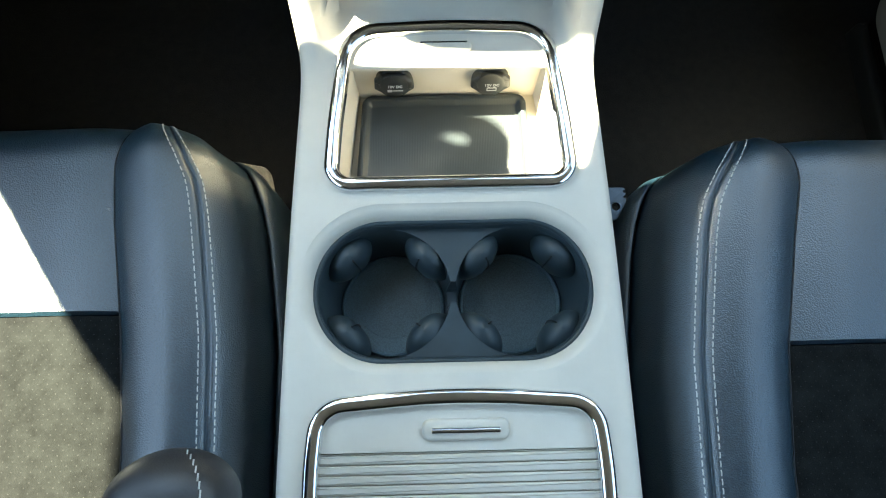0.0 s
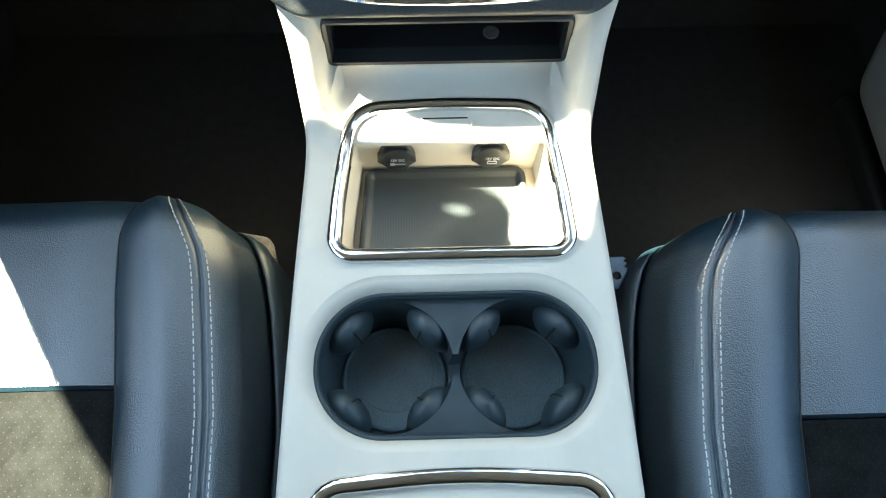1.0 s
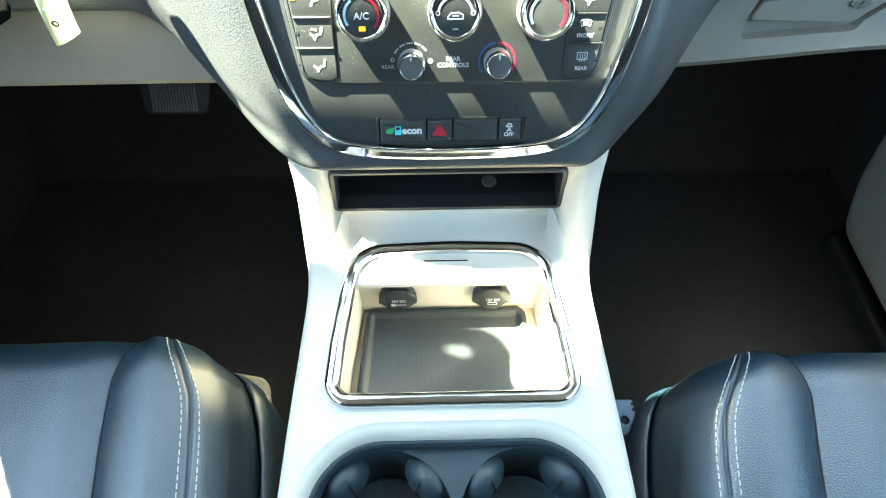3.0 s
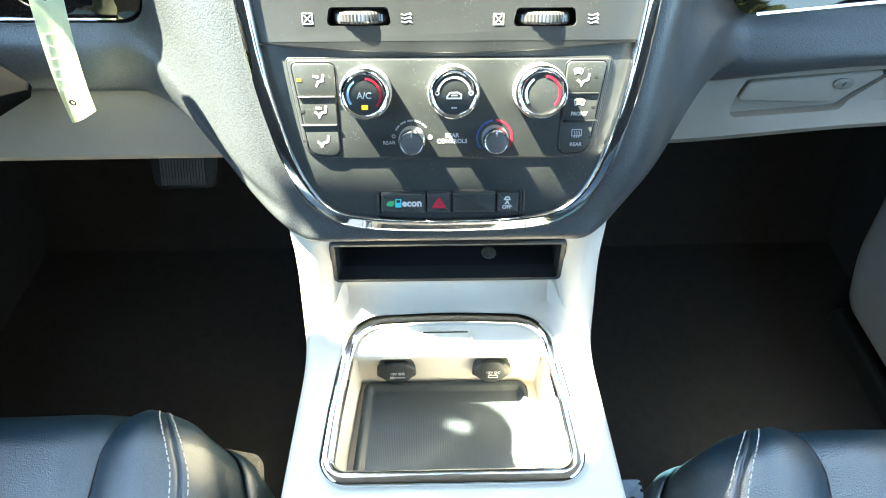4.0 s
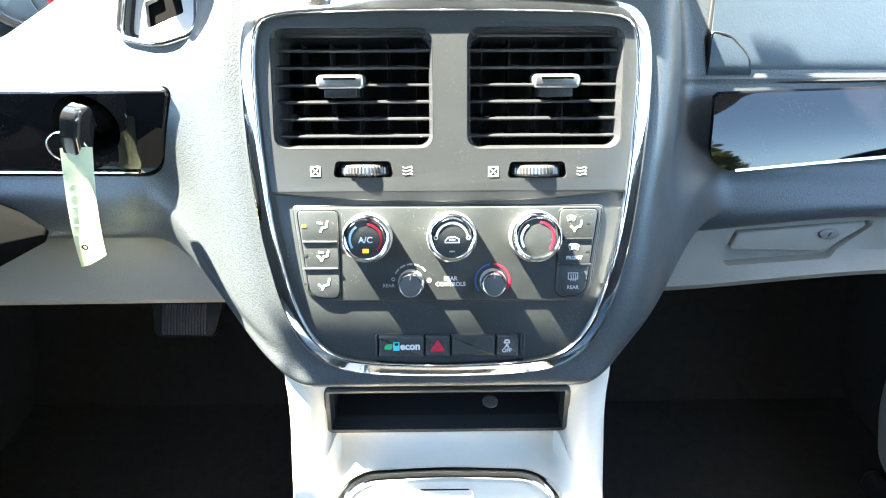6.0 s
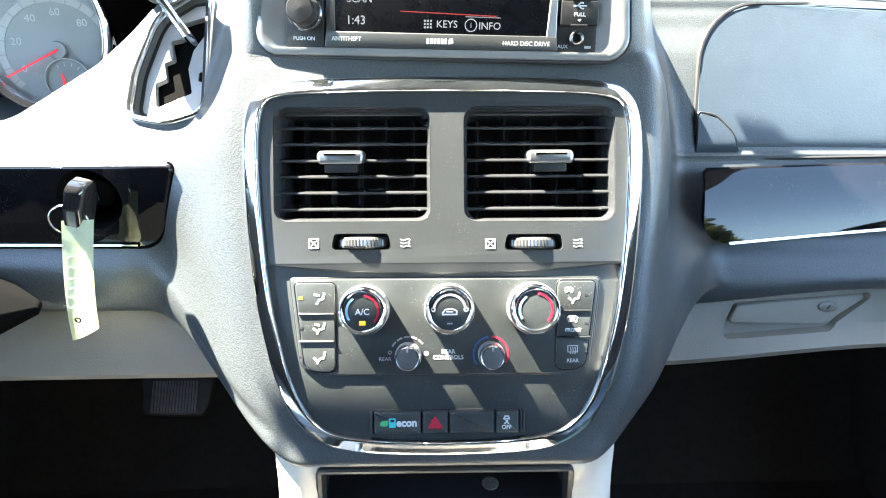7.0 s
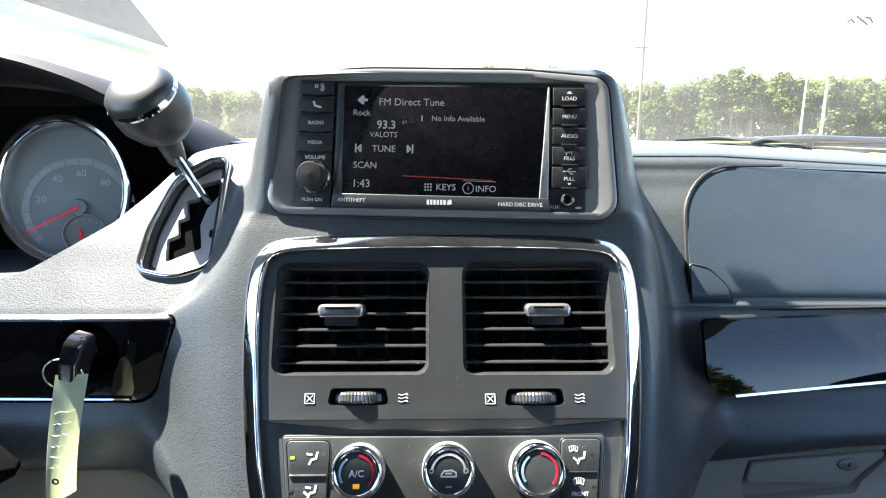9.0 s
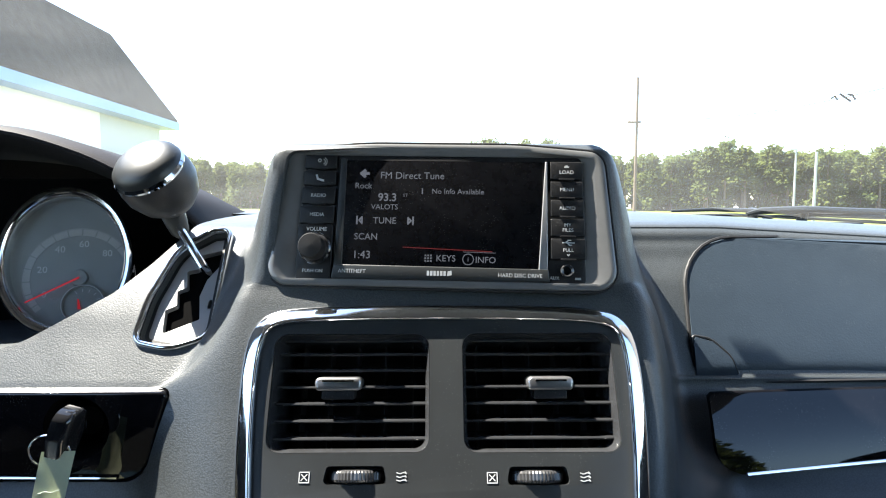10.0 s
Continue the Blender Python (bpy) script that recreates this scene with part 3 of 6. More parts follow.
def pad_y(u, z):
    best = min(DC[50:], key=lambda r: abs(dash_point(r, u)[2] - z) + (10 if r[0] > 0.75 else 0))
    i = min(range(40, 105), key=lambda k: abs(dash_point(DC[k], u)[2] - z))
    a, b = dash_point(DC[i], u), dash_point(DC[i + 1], u)
    t = (z - a[2]) / (b[2] - a[2]) if abs(b[2] - a[2]) > 1e-5 else 0
    return a[1] + (b[1] - a[1]) * max(-1, min(1, t))


def on_pad(outline, lift, thick, nu=40, nz=14, depth=pad_y):
    """A shallow lid that follows the pad's side profile: shells from rows across the outline."""
    zs = [p[1] for p in outline]
    z0, z1 = min(zs), max(zs)
    rows_f = []
    for j in range(nz + 1):
        z = z0 + (z1 - z0) * (0.001 + 0.998 * j / nz)
        xs = []
        n = len(outline)
        for i in range(n):
            (xa, za), (xb, zb) = outline[i], outline[(i + 1) % n]
            if (za - z) * (zb - z) <= 0 and za != zb:
                xs.append(xa + (xb - xa) * (z - za) / (zb - za))
        rows_f.append([(x, depth(x, z) - lift, z) for x in np.linspace(min(xs), max(xs), nu + 1)])
    # the rim turns back by the lid's thickness
    wrap = [[(x, y + thick, z) for x, y, z in rows_f[0]]] + rows_f + [[(x, y + thick, z) for x, y, z in rows_f[-1]]]
    return loft([[(w[0][0], w[0][1] + thick, w[0][2])] + w + [(w[-1][0], w[-1][1] + thick, w[-1][2])] for w in wrap], closed=False)


def door_y(u, z):
    """Smooth face of the upper glovebox door, leaning back towards its top."""
    s = min(1.0, max(0.0, (z - 0.674) / 0.131))
    a, b = pad_y(u, 0.678), pad_y(u, 0.797)
    return a + (b - a) * s ** 1.15


part("door_gap", tube([(x, door_y(x, z) - 0.0024, z) for x, z in inset(door_out, -0.0012)], 0.0019, 6, closed=True), DARK, dashboard, "dark door gap")
part("upper_glovebox_door", on_pad(door_out, 0.0030, 0.012, 40, 20, door_y), DASH_SMOOTH, dashboard, "smooth dark blue-grey upper glovebox door")
release = rounded([(0.2495, 0.6612, 0.002), (0.2930, 0.6622, 0.002), (0.2845, 0.685, 0.02), (0.2675, 0.7005, 0.02), (0.2500, 0.7035, 0.003)], 6)
part("door_gap", tube([(x, door_y(x, z) - 0.0033, z) for x, z in inset(release, -0.0008)], 0.0014, 6, closed=True), DARK, dashboard)
part("glovebox_release", on_pad(release, 0.0050, 0.004, 14, 10, door_y), DASH_SMOOTH, dashboard, "smooth dark grey release button")

# gloss black trims with a bright lower edge
tl = rounded([(-0.76, 0.5965, 0.002), (-0.263, 0.5915, 0.028), (-0.2395, 0.6705, 0.005), (-0.76, 0.671, 0.002)])
trim_l = carve(slab(tl, -0.497, -0.483, 0.002), slab(circle(0.0285, 40, -0.319, 0.639), -0.6, -0.3))
trim_l.transform(Matrix(((1, 0, 0, 0), (0, 0, -1, 0), (0, 1, 0, 0), (0, 0, 0, 1))))
trim_left = part_mesh("ignition_trim", trim_l, GLOSS, dashboard, "glossy piano black trim, dusty", matrix=NEAR)
tr = rounded([(0.76, 0.6340, 0.002), (0.2468, 0.5926, 0.021), (0.2490, 0.6583, 0.003), (0.76, 0.6713, 0.002)])


def trim_y(u, z):
    """Bowed face of the passenger trim, leaning back."""
    zb, zt = 0.5926 + 0.0807 * (u - 0.2468), 0.6583 + 0.0256 * (u - 0.249)
    t = min(1.0, max(0.0, (z - zb) / (zt - zb)))
    return 0.4785 + 0.44 * (z - 0.588) - 0.0022 * math.sin(math.pi * t) - 0.10 * max(0.0, u - 0.30) ** 2


trim_right = part("passenger_trim", on_pad(tr, 0.0, 0.006, 48, 24, trim_y), GLOSS, dashboard, "glossy piano black trim that mirrors the sky")
for side, (x0, x1, za, zb) in ((-1, (-0.76, -0.285, 0.5985, 0.5945)), (1, (0.272, 0.76, 0.5945, 0.6340))):
    pth = [(x0 + (x1 - x0) * i / 12, 0.4815 if side < 0 else trim_y(x0 + (x1 - x0) * i / 12, za + (zb - za) * i / 12) - 0.001, za + (zb - za) * i / 12) for i in range(13)]
    part("bright_strip", tube(pth, 0.0016, 8), CHROME, trim_left if side < 0 else trim_right, "chrome edge strip")
# mount of the rear-view mirror, up on the glass
mount = thing("rear_view_mirror", "black rear-view mirror hung from the windscreen", "mirror")
part("stalk", slab(rounded([(0.0385, 1.120, 0.006), (0.0705, 1.125, 0.008), (0.0675, 1.151, 0.02), (0.0555, 1.190, 0.02), (0.030, 1.235, 0.01), (-0.008, 1.235, 0.01), (0.0115, 1.190, 0.02)], 5), -0.626, -0.614, 0.003, fn=lambda x, z, y: (x, -y, z)), DARK, mount)
part("housing", box(-0.170, 0.042, 0.586, 0.612, 1.196, 1.262, 0.010), DARK, mount)
part("foot", box(-0.008, 0.030, 0.49, 0.626, 1.222, 1.236, 0.004), DARK, mount)
# unseen board added to shade the bin shutter, in a visor's place
visor = thing("shadow_board", "unseen dark grey board added by the roof lining to shade the bin shutter", "sun visor")
part("panel", slab(rounded([(-0.574, 0.462, 0.004), (-0.558, 0.449, 0.008), (-0.537, 0.440, 0.02), (-0.491, 0.437, 0.1), (-0.352, 0.437, 0.006), (-0.344, 0.456, 0.006), (-0.352, 0.474, 0.006), (-0.580, 0.478, 0.006)], 4), 1.288, 1.300, 0.003), HEADLINER, visor)
part("hinge", tube([(-0.578, 0.472, 1.294), (-0.62, 0.455, 1.294), (-0.62, 0.428, 1.296)], 0.003, 8), BLACK, visor)
# ignition well
bm = lathe([(0.0285, 0.0), (0.0275, -0.002), (0.0265, -0.040), (0.014, -0.042), (0.013, -0.018), (0.009, -0.016), (0.0, -0.016)], 40)
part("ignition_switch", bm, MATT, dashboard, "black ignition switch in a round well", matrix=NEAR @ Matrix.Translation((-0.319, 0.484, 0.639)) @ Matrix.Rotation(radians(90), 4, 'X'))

# ---- centre console ----
console = thing("center_console", "light grey plastic centre console with chrome-edged bins and cup holders", "console", at(0, 0.05, 0))
console.matrix_world = Matrix.Identity(4)
CON_ROWS = [  # middle (y, z), side column (y, z), half-width, base (y, z)
    ((-0.60, 0.400), (-0.60, 0.400), 0.133, (-0.60, 0.01)),
    ((-0.20, 0.400), (-0.20, 0.400), 0.133, (-0.20, 0.01)),
    ((0.00, 0.400), (0.00, 0.400), 0.132, (0.00, 0.01)),
    ((0.12, 0.401), (0.12, 0.401), 0.130, (0.12, 0.01)),
    ((0.20, 0.403), (0.20, 0.403), 0.127, (0.20, 0.01)),
    ((0.240, 0.404), (0.238, 0.404), 0.1255, (0.25, 0.01)),
    ((0.272, 0.4045), (0.258, 0.408), 0.1250, (0.30, 0.01)),
    ((0.298, 0.405), (0.272, 0.416), 0.1255, (0.36, 0.01)),
    ((0.314, 0.4065), (0.284, 0.428), 0.1270, (0.40, 0.10)),
    ((0.3250, 0.4120), (0.296, 0.442), 0.1285, (0.42, 0.22)),
    ((0.3290, 0.4200), (0.308, 0.456), 0.1300, (0.44, 0.30)),
    ((0.3300, 0.4450), (0.321, 0.470), 0.1330, (0.46, 0.36)),
    ((0.3310, 0.4720), (0.336, 0.484), 0.1380, (0.48, 0.41)),
    ((0.3500, 0.4920), (0.356, 0.500), 0.1430, (0.50, 0.45)),
]
rings = []
for r in catmull([(*m, *c, w, *b) for m, c, w, b in CON_ROWS], 90):
    my, mz, cy, cz, w, by, bz = r
    ring = [(-w - 0.004, by, bz)]
    for i in range(57):
        q = -1 + 2 * i / 56
        u = w * math.copysign(1 - (1 - abs(q)) ** 1.25, q)
        t = smooth01((abs(u) - (w - 0.036)) / 0.020)
        y, z = my + (cy - my) * t, mz + (cz - mz) * t
        e = max(0.0, abs(u) - (w - 0.008)) / 0.008
        drop = 0.010 * (1 - math.sqrt(max(0.0, 1 - e * e)))
        dy, dz = by - y, bz - z
        ln = math.hypot(dy, dz)
        ring.append((u, y + dy / ln * drop, z + dz / ln * drop))
    ring.append((w + 0.004, by, bz))
    rings.append(ring)
BIN_OUT = rounded([(-0.1015, 0.1495, 0.020), (0.1015, 0.1495, 0.020), (0.0985, 0.205, 0.2), (0.0895, 0.2965, 0.036), (0.0, 0.3005, 0.5), (-0.0895, 0.2965, 0.036), (-0.0985, 0.205, 0.2)], 8)
CUP_OUT = rounded([(-0.1115, 0.0115, 0.0560), (0.1115, 0.0115, 0.0560), (0.1110, 0.1270, 0.0560), (-0.1110, 0.1270, 0.0560)], 16)
LID_OUT = rounded([(-0.1095, -0.36, 0.02), (0.1095, -0.36, 0.02), (0.1105, -0.060, 0.3), (0.1065, -0.0140, 0.028), (0.0, -0.0060, 0.6), (-0.1065, -0.0140, 0.028), (-0.1105, -0.060, 0.3)], 8)
SLOT_OUT = rounded([(-0.1055, 0.4175, 0.006), (0.1055, 0.4175, 0.006), (0.1025, 0.4725, 0.006), (-0.1025, 0.4725, 0.006)], 4)
shell = carve(loft(rings), slab(inset(BIN_OUT, 0.004), 0.325, 0.46), loft([[(x, y, z) for x, y in inset(CUP_OUT, d)] for d, z in ((0.002, 0.275), (0.002, 0.3885), (0.0010, 0.3925), (-0.0012, 0.3958), (-0.0036, 0.3983), (-0.0065, 0.3998), (-0.0095, 0.4007), (-0.0105, 0.4016), (-0.0110, 0.46))]), slab(inset(LID_OUT, 0.004), 0.390, 0.46),
              slab(inset(SLOT_OUT, 0.001), 0.25, 0.415, fn=lambda x, z, y: (x, y, z)))
body = part_mesh("console_body", shell, CONSOLE, console, "light grey satin plastic")
part("chrome_surround", band(inset(BIN_OUT, -0.002), 0.0120, 0.4035, 0.0050), CHROME, console, "chrome bin surround")
part("chrome_surround", band(inset(LID_OUT, -0.002), 0.0125, 0.3995, 0.0050), CHROME, console, "chrome lid surround")
# storage bin: mat, back wall, retracted shutter
liner = carve(slab(inset(BIN_OUT, 0.0045), 0.3255, 0.3985), slab(inset(BIN_OUT, 0.0085), 0.332, 0.45), )
part_mesh("bin_liner", liner, CONSOLE, console, "light grey bin walls")
mat_out = rounded([(-0.0865, 0.150, 0.006), (0.078, 0.150, 0.006), (0.0745, 0.2655, 0.010), (-0.0800, 0.2655, 0.010)], 6)
mat_bm = loft([[(x, y, z) for x, y in inset(mat_out, d)] for d, z in ((0.0, 0.3322), (0.0, 0.3405), (0.0008, 0.3416), (0.0022, 0.3420), (0.0045, 0.3418), (0.0060, 0.3405), (0.0075, 0.3365), (0.0095, 0.3352))])
part("bin_mat", mat_bm, MAT, console, "dark ribbed rubber mat with a raised rim")
part("back_wall", box(-0.088, 0.088, 0.2680, 0.2950, 0.3322, 0.3970, 0.002), CONSOLE, console)
shutter = part("sliding_shutter", slab(rounded([(-0.0915, 0.2580, 0.002), (0.0915, 0.2580, 0.002), (0.0830, 0.2935, 0.028), (-0.0830, 0.2935, 0.028)], 8), 0.3965, 0.4005, 0.0012), CONSOLE, console, "light grey retracted sliding shutter")
grip = part("finger_grip", slab(rect(0.048, 0.011, 0.005, -0.003, 0.277), 0.4003, 0.4030, 0.002), CONSOLE, shutter)
part("chrome_bar", slab(rect(0.040, 0.0014, 0.0006, -0.003, 0.2805), 0.4028, 0.4036), CHROME, grip)
# slot under the stack
part("slot_frame", loft([[(x, y, z) for x, z in o] for o, y in ((SLOT_OUT, 0.3330), (SLOT_OUT, 0.3275), (inset(SLOT_OUT, 0.0016), 0.3262), (inset(SLOT_OUT, 0.0046), 0.3268), (inset(SLOT_OUT, 0.0052), 0.3420))], cap=False), GREY, console, "dark grey slot frame")
# pocket lined in near-black to stand in for the shade inside
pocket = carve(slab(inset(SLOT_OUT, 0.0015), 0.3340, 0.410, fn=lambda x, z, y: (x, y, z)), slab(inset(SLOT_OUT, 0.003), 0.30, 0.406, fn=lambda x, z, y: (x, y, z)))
part_mesh("slot_pocket", pocket, DARK, console, "open storage slot with its shade put into near-black")
# cup holder insert
ins = slab(inset(CUP_OUT, 0.0022), 0.280, 0.3895)
neck = box(-0.012, 0.012, 0.0600, 0.0770, 0.332, 0.45, 0.005)
wells = [lathe([(0.0465, 0.305), (0.0480, 0.308), (0.0522, 0.375), (0.0530, 0.45)], 56, centre=(sx * 0.0540, 0.0690, 0), solid=True) for sx in (-1, 1)]
up = loft([[(x, y, z) for x, y in inset(CUP_OUT, d)] for d, z in ((0.0060, 0.382), (0.0052, 0.384), (0.0040, 0.45))])
cup_mesh = carve(ins, up, wells[0], wells[1], neck)
cups = part_mesh("cup_holder", cup_mesh, RUBBER, console, "dark blue-grey rubber double cup holder")
part("rim", band(inset(CUP_OUT, 0.0005), 0.0042, 0.3890, 0.0026), RUBBER, cups)
for sx in (-1, 1):
    cx, cy = sx * 0.0540, 0.0690
    base = part("floor_disc", lathe([(0.0, 0.3052), (0.0473, 0.3052), (0.0473, 0.3080), (0.0458, 0.3095), (0.0443, 0.3080), (0.0438, 0.3062), (0.0, 0.3062)], 48, centre=(cx, cy, 0)), SKYLIT_RIBBED, cups)
    part("ribbed_centre", lathe([(0.0, 0.3063), (0.0358, 0.3063), (0.0355, 0.3066), (0.0, 0.3066)], 48, centre=(cx - 0.004 * (sx + 1), cy + 0.006, 0)), SKYLIT_RIBBED, base)
    for k, ang in enumerate((45, 135, 225, 315)):
        a = radians(ang)
        bm = bmesh.new()
        rows = []
        for i in range(13):
            th = math.pi * i / 12
            rows.append([(0.0160 * math.sin(th) * math.cos(ph), 0.0245 * math.sin(th) * math.sin(ph), 0.0340 * math.cos(th)) for ph in np.linspace(0, 2 * math.pi, 25)[:-1]])
        loft(rows, bm=bm)
        # shallow split down the middle of the finger
        for v in bm.verts:
            if abs(v.co.y) < 0.0008 and v.co.x < 0:
                v.co.x += 0.0010
        m = at(cx + 0.0500 * math.cos(a), cy + 0.0500 * math.sin(a), 0.3520) @ Matrix.Rotation(a, 4, 'Z') @ Matrix.Rotation(radians(-12), 4, 'Y')
        fg = part("grip_finger", bm, RUBBER, cups, matrix=m)
        part("split_line", tube([(-0.0150 * math.sin(th) - 0.0006, 0, 0.0340 * math.cos(th)) for th in np.linspace(0.35, 2.7, 14)], 0.0007, 6), DARK, fg)
# lower lid: plain leading panel, handle and tambour slats
lid = part("sliding_lid", slab(rounded([(-0.1015, -0.0520, 0.001), (0.1015, -0.0520, 0.001), (0.0975, -0.0175, 0.020), (0.0, -0.0135, 0.5), (-0.0975, -0.0175, 0.020)], 8), 0.3905, 0.3965, 0.0015), CONSOLE, console, "light grey sliding lid")
hb = part("handle_boss", slab(rect(0.064, 0.0155, 0.006, 0.006, -0.0355), 0.3960, 0.4005, 0.0028), CONSOLE, lid)
part("chrome_pull", tube([(-0.0187, -0.0362, 0.4005), (0.006, -0.0362, 0.4007), (0.0307, -0.0362, 0.4005)], 0.0024, 14), CHROME, hb, "chrome pull bar")
slat_me = None
for i in range(44):
    y = -0.0525 - 0.0069 * i
    if slat_me is None:
        ob = part("slat", slab(rect(0.203, 0.0062, 0.0008, 0, -0.0031), 0.3905, 0.3962, 0.0012), CONSOLE, console, matrix=at(0, y))
        slat_me = ob.data
    else:
        ob = new("slat", slat_me)
        ob.parent = console
        ob.matrix_local = at(0, y)
# a coin left in the slot
coin = part("coin", lathe([(0.0, 0), (0.0070, 0), (0.0073, 0.0008), (0.0067, 0.0014), (0.0, 0.0014)], 28), WORN, matrix=Matrix.Translation((0.040, 0.357, 0.4216)))
tagged(coin, "dull worn coin lying in the storage slot", "coin")


def outlet(u, cap_word, group):
    m = Matrix.Translation((u, 0.2680, 0.3690)) @ Matrix.Rotation(radians(78), 4, 'X')
    o = thing("power_outlet", "black twelve volt power outlet with a hinged cap", "power outlet", m, group)
    part("collar", lathe([(0.0165, -0.002), (0.0165, 0.004), (0.015, 0.006), (0.0, 0.006)], 32), BLACK, o)
    ears = rounded([(-0.0085, -0.0135, 0.002), (0.0085, -0.0135, 0.002), (0.0130, -0.0085, 0.003), (0.0180, -0.0045, 0.002), (0.0172, 0.0050, 0.002), (0.0110, 0.0110, 0.004), (-0.0110, 0.0110, 0.004), (-0.0172, 0.0050, 0.002), (-0.0180, -0.0045, 0.002), (-0.0130, -0.0085, 0.003)], 4)
    cap = part("cap", slab(ears, 0.005, 0.0105, 0.0025), BLACK, o)
    part("dome", lathe([(0.0128, 0.0095), (0.0122, 0.0108), (0.0100, 0.0115), (0.0, 0.0115)], 36, centre=(0, 0.0010, 0)), BLACK, cap)
    part("pull_tab", slab(rounded([(-0.0070, -0.0165, 0.003), (0.0070, -0.0165, 0.003), (0.0095, -0.0100, 0.003), (-0.0095, -0.0100, 0.003)], 4), 0.005, 0.0092, 0.002), BLACK, cap)
    letters("marking", "12V DC", 0.0040, at(0.001, 0.0005, 0.0117), PRINT, cap, "white lettering", bold=0.0001)
    if cap_word == "battery":
        ring = rect(0.0090, 0.0040, 0.0003, 0.001, -0.0045, 2)
        part("symbol", loft([[(x, y, z) for x, y in o2] for o2, z in ((ring, 0.0116), (ring, 0.0119), (inset(ring, 0.0008), 0.0119), (inset(ring, 0.0008), 0.0116))], cap=False), PRINT, cap)
        for dx in (-0.0025, 0.0025):
            part("symbol", box(0.001 + dx - 0.001, 0.001 + dx + 0.001, -0.0028, -0.0018, 0.0116, 0.0119), PRINT, cap)
    else:
        part("symbol", box(-0.006, -0.002, -0.006, -0.003, 0.0116, 0.0119), PRINT, cap)
        part("symbol", box(-0.002, 0.008, -0.0048, -0.0040, 0.0116, 0.0119), PRINT, cap)
    return o


outlet(-0.048, "key", "outlets in the bin")
outlet(0.039, "battery", "outlets in the bin")

# ---- seats ----
def seat(side, y_front, y_seam, seam_front, label):
    """side -1: driver's. Inner edge towards the console."""
    st = thing("front_seat", label, "seat", group="front seats")
    dy = y_front - 0.215
    inner = [(-0.60, 0.143), (0.03, 0.150), (0.095, 0.158), (0.13, 0.163), (0.165, 0.171), (0.19, 0.180), (0.207, 0.191), (0.219, 0.205), (0.226, 0.219), (0.2302, 0.234)]
    seam = [(-0.60, 0.235), (-0.05, 0.255), (0.04, 0.266), (0.13, 0.277 + 0.3 * (seam_front - 0.268)), (0.18, 0.277 + 0.7 * (seam_front - 0.268)), (0.23, seam_front)]
    curl = lambda y: 0.17 * smooth01((y - 0.13) / 0.10) ** 2
    ys = sorted(list(np.linspace(-0.55, 0.10, 34)) + list(np.linspace(0.11, 0.185, 16)) + [0.185 + 0.045 * math.sin(math.pi / 2 * i / 24) for i in range(1, 25)] + [y_seam - dy, y_seam - dy + 0.001, 0.2302])

    def fall(y):
        e = min(1.0, max(0.0, (y - 0.185) / 0.045))
        return 0.30 if y > 0.2301 else 0.045 * (1 - math.sqrt(1 - e * e))

    def row(y):
        ui = lerp_table(y, inner)
        us = max(lerp_table(y, seam), ui + 0.02)
        w = us - ui
        low = [(ui + 0.004, 0.10), (ui + 0.001, 0.20), (ui, 0.272), (ui + 0.0025, 0.291), (ui + 0.008, 0.299), (ui + 0.0125, 0.296), (ui + 0.014, 0.280)]
        c = curl(y)
        prof = [(ui + 0.020, 0.250), (ui + 0.0155, 0.278), (ui + 0.0145, 0.302), (ui + 0.018 + 0.02 * w, 0.3290), (ui + (0.20 + 0.7 * c) * w, 0.3560 + 0.03 * c), (ui + (0.285 + c) * w, 0.3735 + 0.015 * c), (ui + (0.345 + c) * w, 0.3805 + 0.015 * c), (ui + (0.38 + c) * w, 0.3795 + 0.015 * c),
                (ui + (0.415 + c) * w, 0.3835 + 0.01 * c), (ui + (0.62 + 0.5 * c) * w, 0.3895), (ui + 0.80 * w, 0.3870), (ui + 0.94 * w, 0.3800), (us, 0.3745)]
        inn = catmull(prof, 49)
        outp = catmull([(us, 0.3745), (us + 0.012, 0.3776), (us + 0.04, 0.3812), (us + 0.10, 0.3790), (us + 0.20, 0.3785), (us + 0.28, 0.385), (us + 0.36, 0.39), (us + 0.42, 0.37), (us + 0.44, 0.30), (us + 0.44, 0.10)], 40)
        f = fall(y)
        fix = lambda p: (side * p[0], y + dy, max(0.10, p[1] - f))
        return [fix(p) for p in inn], [fix(p) for p in outp], [fix(p) for p in catmull(low, 25)]
    both = [row(y) for y in ys]
    part("bolster", loft([b[0] for b in both], closed=False), LEATHER, st, "dark grained leather side bolster")
    part("side_flap", loft([b[2] for b in both], closed=False), LEATHER, st, "dark leather lower side panel")
    k = [i for i, y in enumerate(ys) if y + dy > y_seam + 0.0002]
    rows_front = [both[i][1] for i in k]
    # welt at the joint with the insert
    first = [(x, y, z - 0.004) for x, y, z in rows_front[0]]
    part("front_panel", loft([first] + [[(x, y + 0.003 * (j == 0), z) for x, y, z in r] for j, r in enumerate(rows_front)], closed=False), LEATHER, st, "dark grained leather cushion front")
    rows_back = [both[i][1] for i in range(len(ys)) if ys[i] + dy <= y_seam + 0.0002]
    last = [(x, y_seam, z - 0.0015) for x, y, z in rows_back[-1]]
    part("insert", loft([[(x, y, z - 0.0012) for x, y, z in r] for r in rows_back] + [last], closed=False), SUEDE, st, "black perforated suede cushion insert")
    # twin rows of pale stitches beside the bolster's seam
    bm = bmesh.new()
